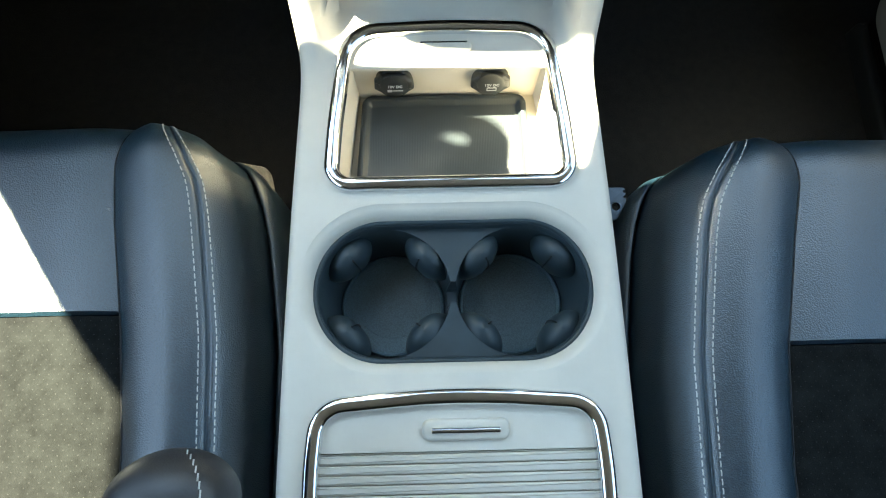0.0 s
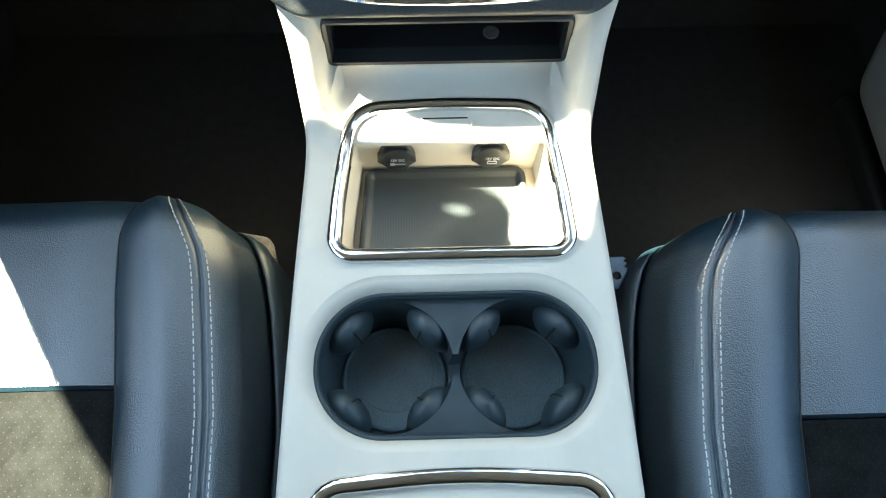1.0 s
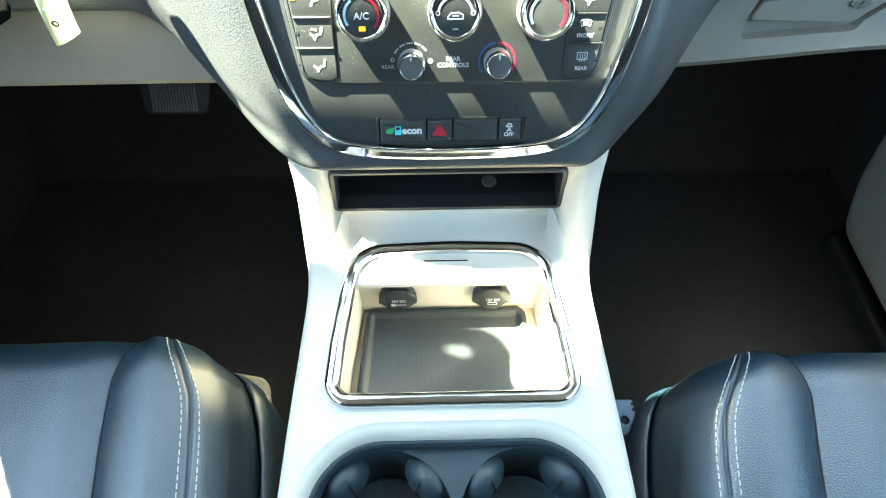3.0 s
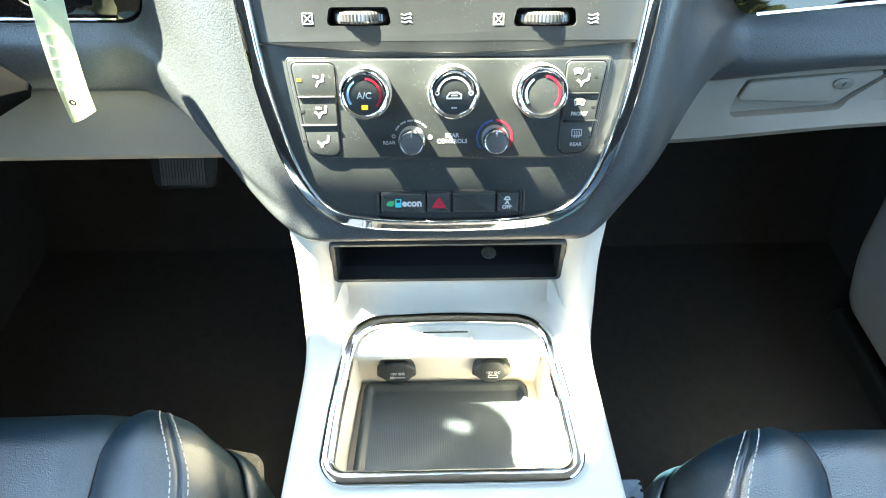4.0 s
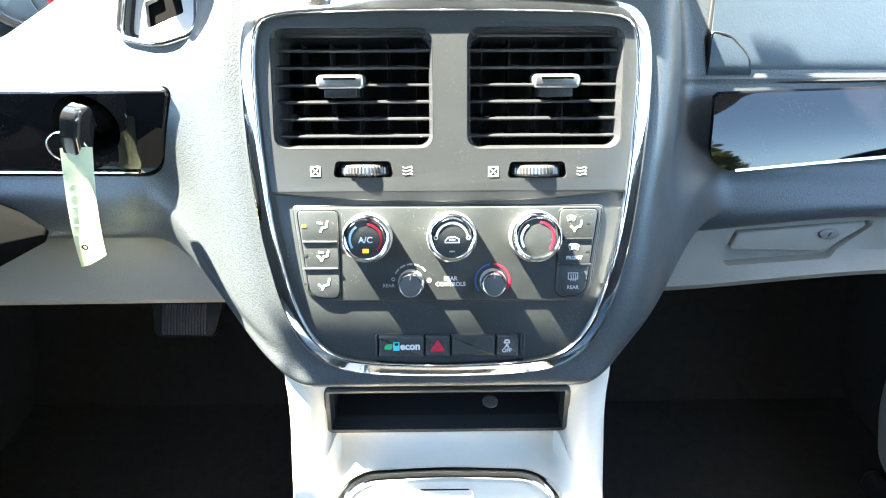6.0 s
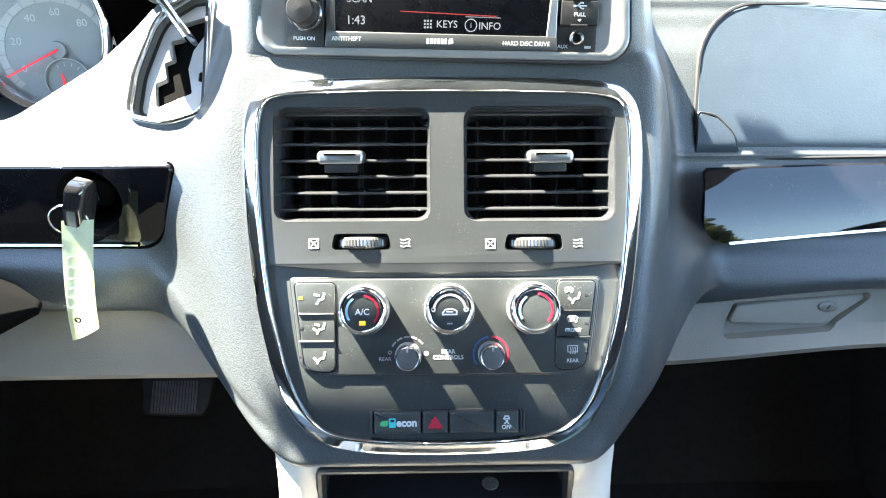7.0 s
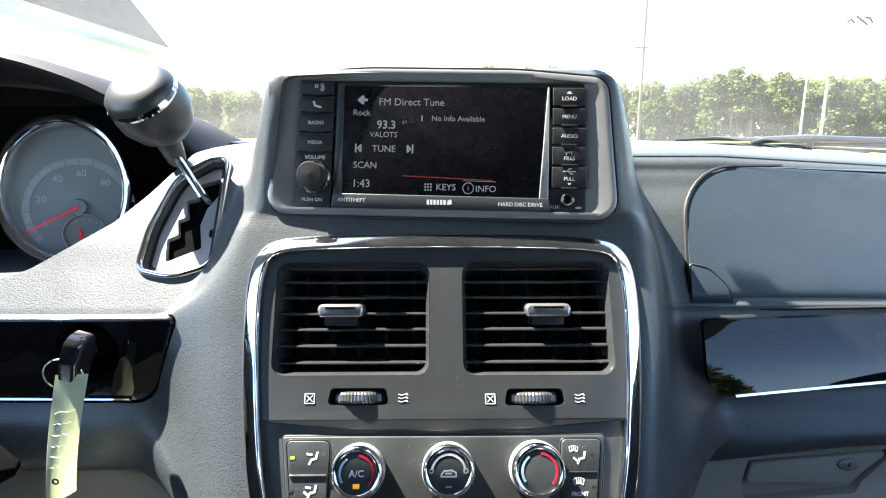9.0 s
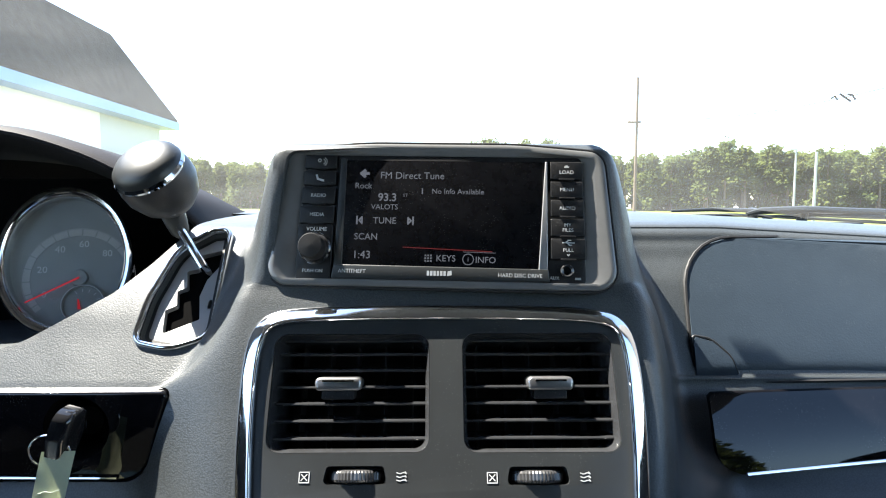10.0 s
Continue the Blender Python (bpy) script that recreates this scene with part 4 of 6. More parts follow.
    for frac in (0.325, 0.432):
        line = []
        for y in np.linspace(-0.45, 0.2295, 1300):
            ui = lerp_table(y, inner)
            w = max(lerp_table(y, seam), ui + 0.02) - ui
            z = float(np.interp(frac, (0.27, 0.345, 0.38, 0.415, 0.62), (0.3740, 0.3805, 0.3795, 0.3835, 0.3895)))
            line.append(Vector((side * (ui + (frac + curl(y)) * w), y + dy, z + 0.013 * curl(y) - fall(y) + 0.0004)))
        acc, start = 0.0, None
        for a, b in zip(line, line[1:]):
            if start is None and acc % 0.0063 < 0.0038:
                start = [a]
            if start is not None:
                start.append(b)
                if acc % 0.0063 >= 0.0038:
                    if len(start) > 2:
                        p = [start[0], start[len(start) // 2], start[-1]]
                        tube([p[0] - Vector((0, 0, 0.0004)), p[1] + Vector((0, 0, 0.0002)), p[2] - Vector((0, 0, 0.0004))], 0.00055, 5, bm=bm)
                    start = None
            acc += (b - a).length
    s = part("stitching", bm, THREAD, st, "twin rows of pale stitches")
    s["kind"] = "stuff"
    # dark line that stands in for the crease's shade where the cushion's panels meet
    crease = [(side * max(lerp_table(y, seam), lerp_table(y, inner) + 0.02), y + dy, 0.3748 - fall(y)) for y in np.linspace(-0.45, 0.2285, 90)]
    part("seam_crease", tube(crease, 0.0008, 6), DARK, st, "dark line for the shade in the seam")
    # plastic side shield below the cushion
    shield = rounded([(-0.55, 0.02, 0.02), (0.150, 0.02, 0.05), (0.165, 0.20, 0.06), (0.08, 0.290, 0.08), (-0.55, 0.270, 0.03)], 8)
    part("side_shield", slab(shield, 0.138, 0.150, 0.006, fn=lambda y, z, x: (side * (0.290 - x), y + dy, z)), BLACK, st, "black plastic side shield")
    return st


seat(-1, 0.2195, 0.0560, 0.282, "driver seat in dark leather with a perforated suede insert, part sunlit")
seat(1, 0.1940, 0.0200, 0.300, "passenger seat in dark leather with a perforated suede insert")

# folded-down armrest of the driver's seat
arm = thing("armrest", "dark leather seat armrest with pale stitching", "armrest")
rows = []
for j in range(15):
    t = j / 14
    y = -0.036 - (1 - math.cos(t * math.pi / 2)) * 0.030
    r = math.sin(t * math.pi / 2)
    rows.append([(-0.1640 + 0.036 * max(r, 0.02) * math.copysign(abs(math.cos(a)) ** 0.8, math.cos(a)), y, 0.485 + 0.030 * max(r, 0.02) * math.copysign(abs(math.sin(a)) ** 0.8, math.sin(a))) for a in np.linspace(0, 2 * math.pi, 33)[:-1]])
rows.append([(x, -0.40, z) for x, y, z in rows[-1]])
part("pad", loft(rows), KNOB, arm, "dark leather pad")
bm = bmesh.new()
for i in range(24):
    t = 0.25 + 0.75 * min(1, i / 8)
    y = -0.036 - (1 - math.cos(t * math.pi / 2)) * 0.030 - max(0, i - 8) * 0.007
    r = math.sin(t * math.pi / 2)
    p = Vector((-0.1640 + 0.0255 * r, y, 0.485 + 0.0255 * r))
    tube([p + Vector((0, 0.002, 0)), p + Vector((0, -0.002, 0.0003))], 0.0005, 5, bm=bm)
part("stitching", bm, THREAD, arm, "pale stitches")["kind"] = "stuff"
part("arm_post", tube([(-0.185, -0.36, 0.48), (-0.20, -0.36, 0.36)], 0.02, 14), BLACK, arm)

# ---- middle stack ----
def glyph(name, lines, width, matrix, mat, parent, label="", z=0.0003):
    """A printed sign of flat strokes."""
    bm = bmesh.new()
    for ln in lines:
        pts = [Vector((*p, 0)) for p in ln]
        for a, b in zip(pts, pts[1:]):
            d = (b - a).normalized()
            s = Vector((-d.y, d.x, 0)) * width / 2
            e = d * width * 0.35
            lo = [bm.verts.new(p) for p in (a - e - s, b + e - s, b + e + s, a - e + s)]
            hi = [bm.verts.new(v.co + Vector((0, 0, z))) for v in lo]
            bm.faces.new(hi)
            for i in range(4):
                bm.faces.new((lo[i], lo[(i + 1) % 4], hi[(i + 1) % 4], hi[i]))
    return part(name, bm, mat, parent, label, False, matrix)


def arc(r, a0, a1, n=16, cx=0, cy=0):
    return [(cx + r * math.cos(radians(a0 + (a1 - a0) * i / n)), cy + r * math.sin(radians(a0 + (a1 - a0) * i / n))) for i in range(n + 1)]


SEATED = [[(0.0036, 0.0034), (0.0028, -0.0006), (-0.0004, -0.0014), (-0.0018, -0.0042)]]
ARROW_UP = [[(-0.0034, 0.0025), (-0.0004, 0.0020)]]
ARROW_DN = [[(-0.0044, -0.0006), (-0.0026, -0.0022)]]
WAVES = [[(x, 0.0004 * math.sin(x / 0.0052 * 6.2) + dy) for x in np.linspace(-0.0034, 0.0034, 10)] + [(0.0024, dy + 0.0009)] for dy in (-0.0024, 0, 0.0024)]

stack = thing("center_stack", "black plastic dashboard middle panel framed in chrome", "dashboard panel", M_STACK)
inner = inset(STACK_OUT, 0.007)
VENTS = [(-0.0680, -0.0515, 0.1165, 0.0850), (0.0715, -0.0515, 0.1135, 0.0860)]


def clip_above(outline, fn):
    """The part of an outline above (sign +) the curve y = fn(x)."""
    out = []
    n = len(outline)
    for i in range(n):
        (xa, ya), (xb, yb) = outline[i], outline[(i + 1) % n]
        ia, ib = ya > fn(xa), yb > fn(xb)
        if ia:
            out.append((xa, ya))
        if ia != ib:
            t = (fn(xa) - ya) / ((yb - ya) - (fn(xb) - fn(xa)))
            out.append((xa + (xb - xa) * t, ya + (yb - ya) * t))
    # fill the cut with points along the curve
    lows = [p for p in out if abs(p[1] - fn(p[0])) < 1e-6]
    if len(lows) == 2:
        i, j = out.index(lows[0]), out.index(lows[1])
        a, b = (lows[0], lows[1]) if j == i + 1 else (lows[1], lows[0])
        k = out.index(a)
        fill = [(x, fn(x)) for x in np.linspace(a[0], b[0], 26)[1:-1]]
        out[k + 1:k + 1] = fill
    return out


edge = lambda x: -0.1330 + 0.0065 * (x / 0.13) ** 2
upper = clip_above(inner, edge)
holes = [slab(rect(w, h, 0.010, cx, cy), -0.1, 0.05) for cx, cy, w, h in VENTS]
WHEELS = [(-0.0618, -0.1095), (0.0668, -0.1105)]
holes += [slab(rounded([(x - 0.0225, y - 0.0052, 0.003), (x + 0.0225, y - 0.0052, 0.003), (x + 0.0200, y + 0.0068, 0.003), (x - 0.0200, y + 0.0068, 0.003)], 4), -0.012, 0.05) for x, y in WHEELS]
up_me = carve(slab(upper, -0.020, 0.0030, 0.0012), *holes)
part_mesh("vent_panel", up_me, GREY, stack, "dark grey satin vent panel")
low_out = [(x, y) for x, y in clip_above([(x, -y) for x, y in inner], lambda x: -edge(x) - 0.004)]
low_out = [(x, -y) for x, y in low_out]
part("lower_face", slab(low_out, -0.020, 0.0, 0.001), BLACK, stack, "black satin plastic")
part("chrome_frame", outward_band(inset(STACK_OUT, -0.001), 0.0130, 0.0010, 0.0062), CHROME, stack, "polished chrome frame")

# vents
for n_v, (cx, cy, w, h) in enumerate(VENTS):
    v = thing("air_vent", "black louvred air vent with an adjusting tab", "air vent", M_STACK @ at(cx, cy), "dashboard air vents")
    o = rect(w - 0.0006, h - 0.0006, 0.0095)
    i1 = rect(w - 0.006, h - 0.006, 0.008)
    part("housing", loft([[(x, y, z) for x, y in q] for q, z in ((o, 0.0022), (i1, -0.004), (i1, -0.060))], cap=False), SLAT, v)
    # the duct's shade is put into this near-black sheet and the vanes
    part("duct", slab(rect(w + 0.002, h + 0.002, 0.004), -0.066, -0.060), DARK, v, "dark sheet for the shade down the duct")
    vs = [0.0280, 0.0160, 0.0036, -0.0085, -0.0208, -0.0332]
    sw = w - 0.0062
    me = None
    for j, y in enumerate([0.0385] + vs):
        if me is None:
            prof = [(-0.0250, -0.0007), (-0.002, -0.0012), (-0.0003, -0.0010), (0.0005, 0.0), (-0.0001, 0.0010), (-0.002, 0.0013), (-0.0250, 0.0005)]
            bm = loft([[(x, yy, z) for z, yy in prof] for x in np.linspace(-sw / 2, sw / 2, 2)])
            sl = part("louvre", bm, SLAT, v, matrix=at(0, y, -0.0045) @ Matrix.Rotation(radians(14), 4, 'X'))
            me = sl.data
        else:
            sl = new("louvre", me)
            sl.parent = v
            sl.matrix_local = at(0, y, -0.0045) @ Matrix.Rotation(radians(14), 4, 'X')
    me = None
    for k in range(5):
        x = -sw / 2 + sw * (k + 0.5) / 5
        if me is None:
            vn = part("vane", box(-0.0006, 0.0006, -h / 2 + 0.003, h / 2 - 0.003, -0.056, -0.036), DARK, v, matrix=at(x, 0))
            me = vn.data
        else:
            vn = new("vane", me)
            vn.parent = v
            vn.matrix_local = at(x, 0)
    tx = -0.0090 if n_v == 0 else 0.0085
    tab = part("tab", slab(rounded([(-0.0165, -0.0062, 0.003), (0.0165, -0.0062, 0.003), (0.0178, 0.0035, 0.004), (-0.0178, 0.0035, 0.004)], 6), -0.012, 0.0062, 0.0022), TAB, v, "silver tab", matrix=at(tx, 0.0075, -0.002) @ Matrix.Rotation(radians(10), 4, 'X'))
    part("grip_line", box(-0.0115, 0.0115, 0.0002, 0.0016, 0.0060, 0.0069), CHROME, tab)
    part("ribbed_pad", box(-0.0120, 0.0120, -0.0125, -0.0062, -0.008, 0.0040, 0.001), KEYCAP, tab)

# thumb wheels and their marks
for n_w, (x, y) in enumerate(WHEELS):
    w = thing("thumb_wheel", "knurled metal thumb wheel under the vent", "thumb wheel", M_STACK @ at(x, y, -0.0070), "vent thumb wheels")
    prof = []
    bm = bmesh.new()
    n = 96
    rings = []
    for k, (hh, rr) in enumerate(((-0.0043, 0.0160), (-0.0036, 0.0182), (-0.0022, 0.0190), (-0.0007, 0.0190), (0.0007, 0.0190), (0.0022, 0.0190), (0.0036, 0.0182), (0.0043, 0.0160))):
        ring = []
        for i in range(n):
            a = 2 * math.pi * i / n
            r = rr * (1 + (0.030 if i % 2 else 0.0))
            ring.append((r * math.cos(a), hh, r * math.sin(a) * 0.92 - 0.0035))
        rings.append(ring)
    loft(rings, bm=bm)
    part("wheel", bm, KNURL, w, "dark bright-edged knurled rim", smooth=False)
    part("recess", slab(rect(0.0455, 0.0125, 0.003, 0, 0.0008), -0.006, -0.0045), DARK, w)
    sx, wx = (-0.0968, -0.0290) if n_w == 0 else (0.0343, 0.0998)
    g = [[(-0.0034, -0.0034), (0.0034, -0.0034), (0.0034, 0.0034), (-0.0034, 0.0034), (-0.0034, -0.0034)], [(-0.002, -0.002), (0.002, 0.002)], [(-0.002, 0.002), (0.002, -0.002)]]
    glyph("closed_mark", g, 0.0006, at(sx, y - 0.0004, 0.0031), PRINT, stack)
    glyph("open_mark", WAVES, 0.0006, at(wx, y - 0.0004, 0.0031), PRINT, stack)

# ---- climate controls ----
M_CLIM = M_STACK @ at(0, 0, 0.0002)
clim = thing("climate_panel", "black climate control panel with chrome-ringed dials", "climate controls", M_CLIM)
P_OUT = rounded([(-0.1075, -0.2055, 0.014), (-0.080, -0.2085, 0.2), (0.080, -0.2085, 0.2), (0.1080, -0.2065, 0.014), (0.1162, -0.1368, 0.0025), (0.0, -0.1366, 1.0), (-0.1150, -0.1362, 0.0025)], 6)
part("faceplate", slab(P_OUT, -0.004, 0.0022, 0.0010), BLACK, clim, "black satin faceplate")
part("edge_line", band(inset(P_OUT, -0.0012), 0.0016, 0.0004, 0.0008), GREY, clim)
L_OUT = rounded([(-0.1040, -0.2045, 0.010), (-0.0815, -0.2060, 0.006), (-0.0815, -0.1392, 0.004), (-0.1115, -0.1390, 0.003)], 5)
R_OUT = rounded([(0.0825, -0.2055, 0.006), (0.1045, -0.2040, 0.010), (0.1128, -0.1392, 0.003), (0.0845, -0.1390, 0.004)], 5)


for q in (L_OUT, R_OUT):
    part("button_surround", band(inset(q, -0.0014), 0.0011, 0.0018, 0.0007), KEYCAP, clim)


def cut_band(outline, y0, y1):
    a = clip_above(outline, lambda x: y0)
    b = clip_above([(x, -y) for x, y in a], lambda x: -y1)
    return [(x, -y) for x, y in b]


ICONS_L = [SEATED + ARROW_UP, SEATED + ARROW_UP + ARROW_DN, SEATED + ARROW_DN]
SCREENP = [arc(0.0075, 50, 130, 10, 0, -0.0035), [(-0.0048, 0.0022), (-0.0036, -0.0022)], [(0.0048, 0.0022), (0.0036, -0.0022)], arc(0.0042, 50, 130, 8, 0, -0.0050), [(-0.0018, -0.001), (-0.0018, 0.0026)], [(0, -0.0006), (0, 0.003)], [(0.0018, -0.001), (0.0018, 0.0026)]]
REARW = [[(-0.0042, 0.0030), (0.0042, 0.0030), (0.0042, -0.0026), (-0.0042, -0.0026), (-0.0042, 0.0030)]] + [[(dx, -0.0042), (dx + 0.0006, -0.001), (dx, 0.0016)] for dx in (-0.002, 0, 0.002)]
for side, out, cuts in ((-1, L_OUT, (-0.2070, -0.1826, -0.1622, -0.1385)), (1, R_OUT, (-0.2070, -0.1810, -0.1612, -0.1385))):
    for k in range(3):
        y0, y1 = cuts[2 - k] + 0.0005, cuts[3 - k] - 0.0005
        o = cut_band(out, y0, y1)
        b = part("button", slab(o, 0.001, 0.0034, 0.0007), BLACK, clim, "black rocker button")
        yc = (max(y0, -0.2055) + min(y1, -0.139)) / 2
        xc = -0.0965 if side < 0 else 0.0968
        if side < 0:
            glyph("symbol", ICONS_L[k], 0.0015, at(xc + 0.0035, yc, 0.0034), PRINT, b)
            part("lamp", box(xc - 0.0120, xc - 0.0088, yc - 0.0010, yc + 0.0010, 0.0032, 0.0037), AMBER if k == 0 else DARK, b)
        else:
            if k == 0:
                glyph("symbol", [[(p[0] * 0.66 - 0.003, p[1] * 0.66 + 0.0036) for p in q] for q in SCREENP], 0.0005, at(xc - 0.001, yc, 0.0034), PRINT, b)
                glyph("symbol", [[(p[0] + 0.0014, p[1] - 0.0014) for p in q] for q in SEATED + ARROW_DN], 0.0013, at(xc - 0.001, yc, 0.0034), PRINT, b)
            elif k == 1:
                glyph("symbol", [[(p[0] * 0.8, p[1] * 0.8) for p in q] for q in SCREENP], 0.0006, at(xc - 0.0015, yc + 0.0030, 0.0034), PRINT, b)
                letters("word", "FRONT", 0.0037, at(xc - 0.001, yc - 0.0048, 0.0034), PRINT, b, bold=0.0001)
            else:
                glyph("symbol", [[(p[0] * 0.85, p[1] * 0.85) for p in q] for q in REARW], 0.0006, at(xc - 0.0015, yc + 0.0035, 0.0034), PRINT_DIM, b)
                letters("word", "REAR", 0.0038, at(xc - 0.0015, yc - 0.0052, 0.0034), PRINT_DIM, b, bold=0.0001)
            part("lamp", box(xc + 0.0075, xc + 0.0102, yc - 0.0006, yc + 0.0010, 0.0032, 0.0036), DARK, b)
    for k in (1, 2):
        y = cuts[k]
        w = 0.0260 if side < 0 else 0.0230
        xx = -0.0955 if side < 0 else 0.0975
        part("divider", box(xx - w / 2, xx + w / 2, y - 0.0004, y + 0.0006, 0.0020, 0.0046, 0.0002), TAB if side < 0 else GREY, clim)


def dial(x, y, r, h, face_fn, name="dial", label="black dial with a polished ring"):
    d = part(name, lathe([(r * 1.02, 0.0), (r * 1.0, h * 0.55), (r * 0.97, h * 0.72), (r * 0.955, h * 0.80)], 64), BLACK, clim, label, matrix=at(x, y, 0.002))
    # knurled outer skirt
    n = 96
    rings = []
    for rr, z in ((1.03, 0.0), (1.03, h * 0.50), (0.99, h * 0.62)):
        rings.append([(r * rr * (1 + (0.012 if i % 2 else 0)) * math.cos(2 * math.pi * i / n), r * rr * (1 + (0.012 if i % 2 else 0)) * math.sin(2 * math.pi * i / n), z) for i in range(n)])
    part("knurled_skirt", loft(rings, cap=False), SILVER, d)
    part("ring", lathe([(r * 1.0, h * 0.56), (r * 0.99, h * 0.82), (r * 0.96, h * 0.94), (r * 0.90, h * 1.0), (r * 0.84, h * 0.99), (r * 0.795, h * 0.95), (r * 0.79, h * 0.85)], 64), CHROME, d, "polished ring")
    part("face", lathe([(r * 0.80, h * 0.90), (r * 0.6, h * 0.925), (0, h * 0.93)], 48), BLACK if r > 0.012 else TAB, d)
    face_fn(d, r, h * 0.93 + 0.0001)
    return d


def temp_marks(d, r, z, word):
    glyph("cold_mark", [arc(r * 0.64, 210, 128, 14)], 0.0016, at(0, 0, z), BLUE, d)
    glyph("warm_mark", [arc(r * 0.64, 80, -40, 20)], 0.0016, at(0, 0, z), RED, d)
    if word:
        letters("word", word, 0.0062, at(0, -0.0005, z), PRINT, d, bold=0.0001)
        part("lamp", box(-0.0022, 0.0022, -0.0098, -0.0068, z, z + 0.0004), AMBER, d)


def fan_marks(d, r, z):
    glyph("fan_scale", [arc(r * 0.64, 165, 15, 20)], 0.0016, at(0, 0, z), PRINT, d)
    for s in (-1, 1):
        glyph("fan_mark", [arc(0.0013, 0, 360, 10, s * r * 0.66, 0.0008)], 0.0006 if s < 0 else 0.0012, at(0, 0, z), PRINT, d)
    glyph("recirculation_symbol", [[(-0.005, -0.0015), (-0.003, 0.0008), (0.002, 0.0012), (0.005, -0.0002), (0.005, -0.0028), (-0.005, -0.0028), (-0.005, -0.0015)], [(-0.002, -0.0008), (0.002, -0.0008)]], 0.0010, at(0, 0, z), PRINT, d)
    part("lamp", box(-0.0020, 0.0020, -0.0098, -0.0088, z, z + 0.0003), PRINT_DIM, d)


dial(-0.0593, -0.1587, 0.0176, 0.0190, lambda d, r, z: temp_marks(d, r, z, "A/C"))
dial(0.0032, -0.1585, 0.0178, 0.0190, fan_marks)
dial(0.0652, -0.1585, 0.0184, 0.0190, lambda d, r, z: temp_marks(d, r, z, ""))
for x, y in ((-0.0275, -0.1935), (0.0342, -0.1933)):
    k = dial(x, y, 0.0094, 0.0165, lambda d, r, z: None, "small_dial", "small black dial with a polished tip")
    part("pointer", box(-0.0005, 0.0005, 0.0045, 0.0090, 0.0150, 0.0166), PRINT, k)
MARKS_Z = at(0, 0, 0.0022)
glyph("fan_scale", [arc(0.0135, 150 - 24 * i, 150 - 24 * i - 15, 5, -0.0275, -0.1935) for i in range(5)], 0.0012, MARKS_Z, PRINT_DIM, clim)
glyph("fan_off_mark", [arc(0.0012, 0, 360, 10, -0.0412, -0.1915)], 0.0006, MARKS_Z, PRINT_DIM, clim)
glyph("fan_full_mark", [arc(0.0010, 0, 360, 8, -0.0140, -0.1925)], 0.0014, MARKS_Z, PRINT, clim)
glyph("cold_mark", [arc(0.0130, 215, 100, 16, 0.0342, -0.1933)], 0.0013, MARKS_Z, DBLUE, clim)
glyph("warm_mark", [arc(0.0130, 85, -30, 16, 0.0342, -0.1933)], 0.0013, MARKS_Z, RED, clim)
letters("word", "REAR", 0.0039, at(-0.0448, -0.1965, 0.0023), PRINT_DIM, clim)
letters("word", "REAR\nCONTROLS", 0.0043, at(0.0024, -0.1935, 0.0023), PRINT, clim, bold=0.0001)

# ---- switch row ----
sw = thing("switch_bank", "row of four black dashboard switches", "switches", M_STACK @ at(0, 0, 0.0))
part("surround", slab(rect(0.1150, 0.0185, 0.0015, 0.0013, -0.2440), -0.002, 0.0006, 0.0004), DARK, sw)
BX = [(-0.0530, -0.0185), (-0.0172, 0.0016), (0.0029, 0.0364), (0.0377, 0.0545)]
SWL = ["black economy mode switch", "black hazard warning switch", "blank black switch cover", "black stability control switch"]
for (a, b), lb in zip(BX, SWL):
    q = part("switch", slab(rect(b - a, 0.0160, 0.0010, (a + b) / 2, -0.2438), 0.0, 0.0052, 0.0014), BLACK, sw, lb)
    x = (a + b) / 2
    if "economy" in lb:
        part("leaf_mark", slab(rounded([(x - 0.0135, -0.2455, 0.001), (x - 0.0075, -0.2462, 0.002), (x - 0.0065, -0.2415, 0.0008), (x - 0.0120, -0.2418, 0.002)], 4), 0.0050, 0.0055), GREEN, q)
        part("pump_mark", slab(rounded([(x - 0.0062, -0.2468, 0.0005), (x - 0.0014, -0.2468, 0.0005), (x - 0.0014, -0.2400, 0.0005), (x - 0.0062, -0.2400, 0.0005)], 3), 0.0050, 0.0055), TEAL, q)
        part("pump_window", box(x - 0.0052, x - 0.0024, -0.2428, -0.2408, 0.0053, 0.0057), DARK, q)
        letters("word", "econ", 0.0078, at(x + 0.0068, -0.2436, 0.0053), PRINT, q, bold=0.0003)
    elif "hazard" in lb:
        tri = [[(x - 0.0048, -0.2470), (x + 0.0048, -0.2470), (x, -0.2395), (x - 0.0048, -0.2470)], [(x - 0.0022, -0.2456), (x + 0.0022, -0.2456), (x, -0.2420), (x - 0.0022, -0.2456)]]
        glyph("triangle_mark", tri, 0.0013, at(0, 0, 0.0052), RED, q)
    elif "stability" in lb:
        letters("word", "OFF", 0.0042, at(x - 0.0008, -0.2475, 0.0053), PRINT, q, bold=0.0001)
        glyph("car_mark", [[(x - 0.0028, -0.2412), (x - 0.0018, -0.2392), (x + 0.0006, -0.2392), (x + 0.0014, -0.2412), (x - 0.0028, -0.2412)], [(x - 0.0022, -0.2448), (x, -0.2425)], [(x + 0.0006, -0.2448), (x - 0.0010, -0.2425)]], 0.0010, at(0, 0, 0.0052), PRINT, q)
for x in (-0.0552, 0.0563, 0.0585):
    part("end_cap", slab(rect(0.0016, 0.0165, 0.0005, x, -0.2438), 0.0, 0.0036, 0.0005), BLACK, sw)

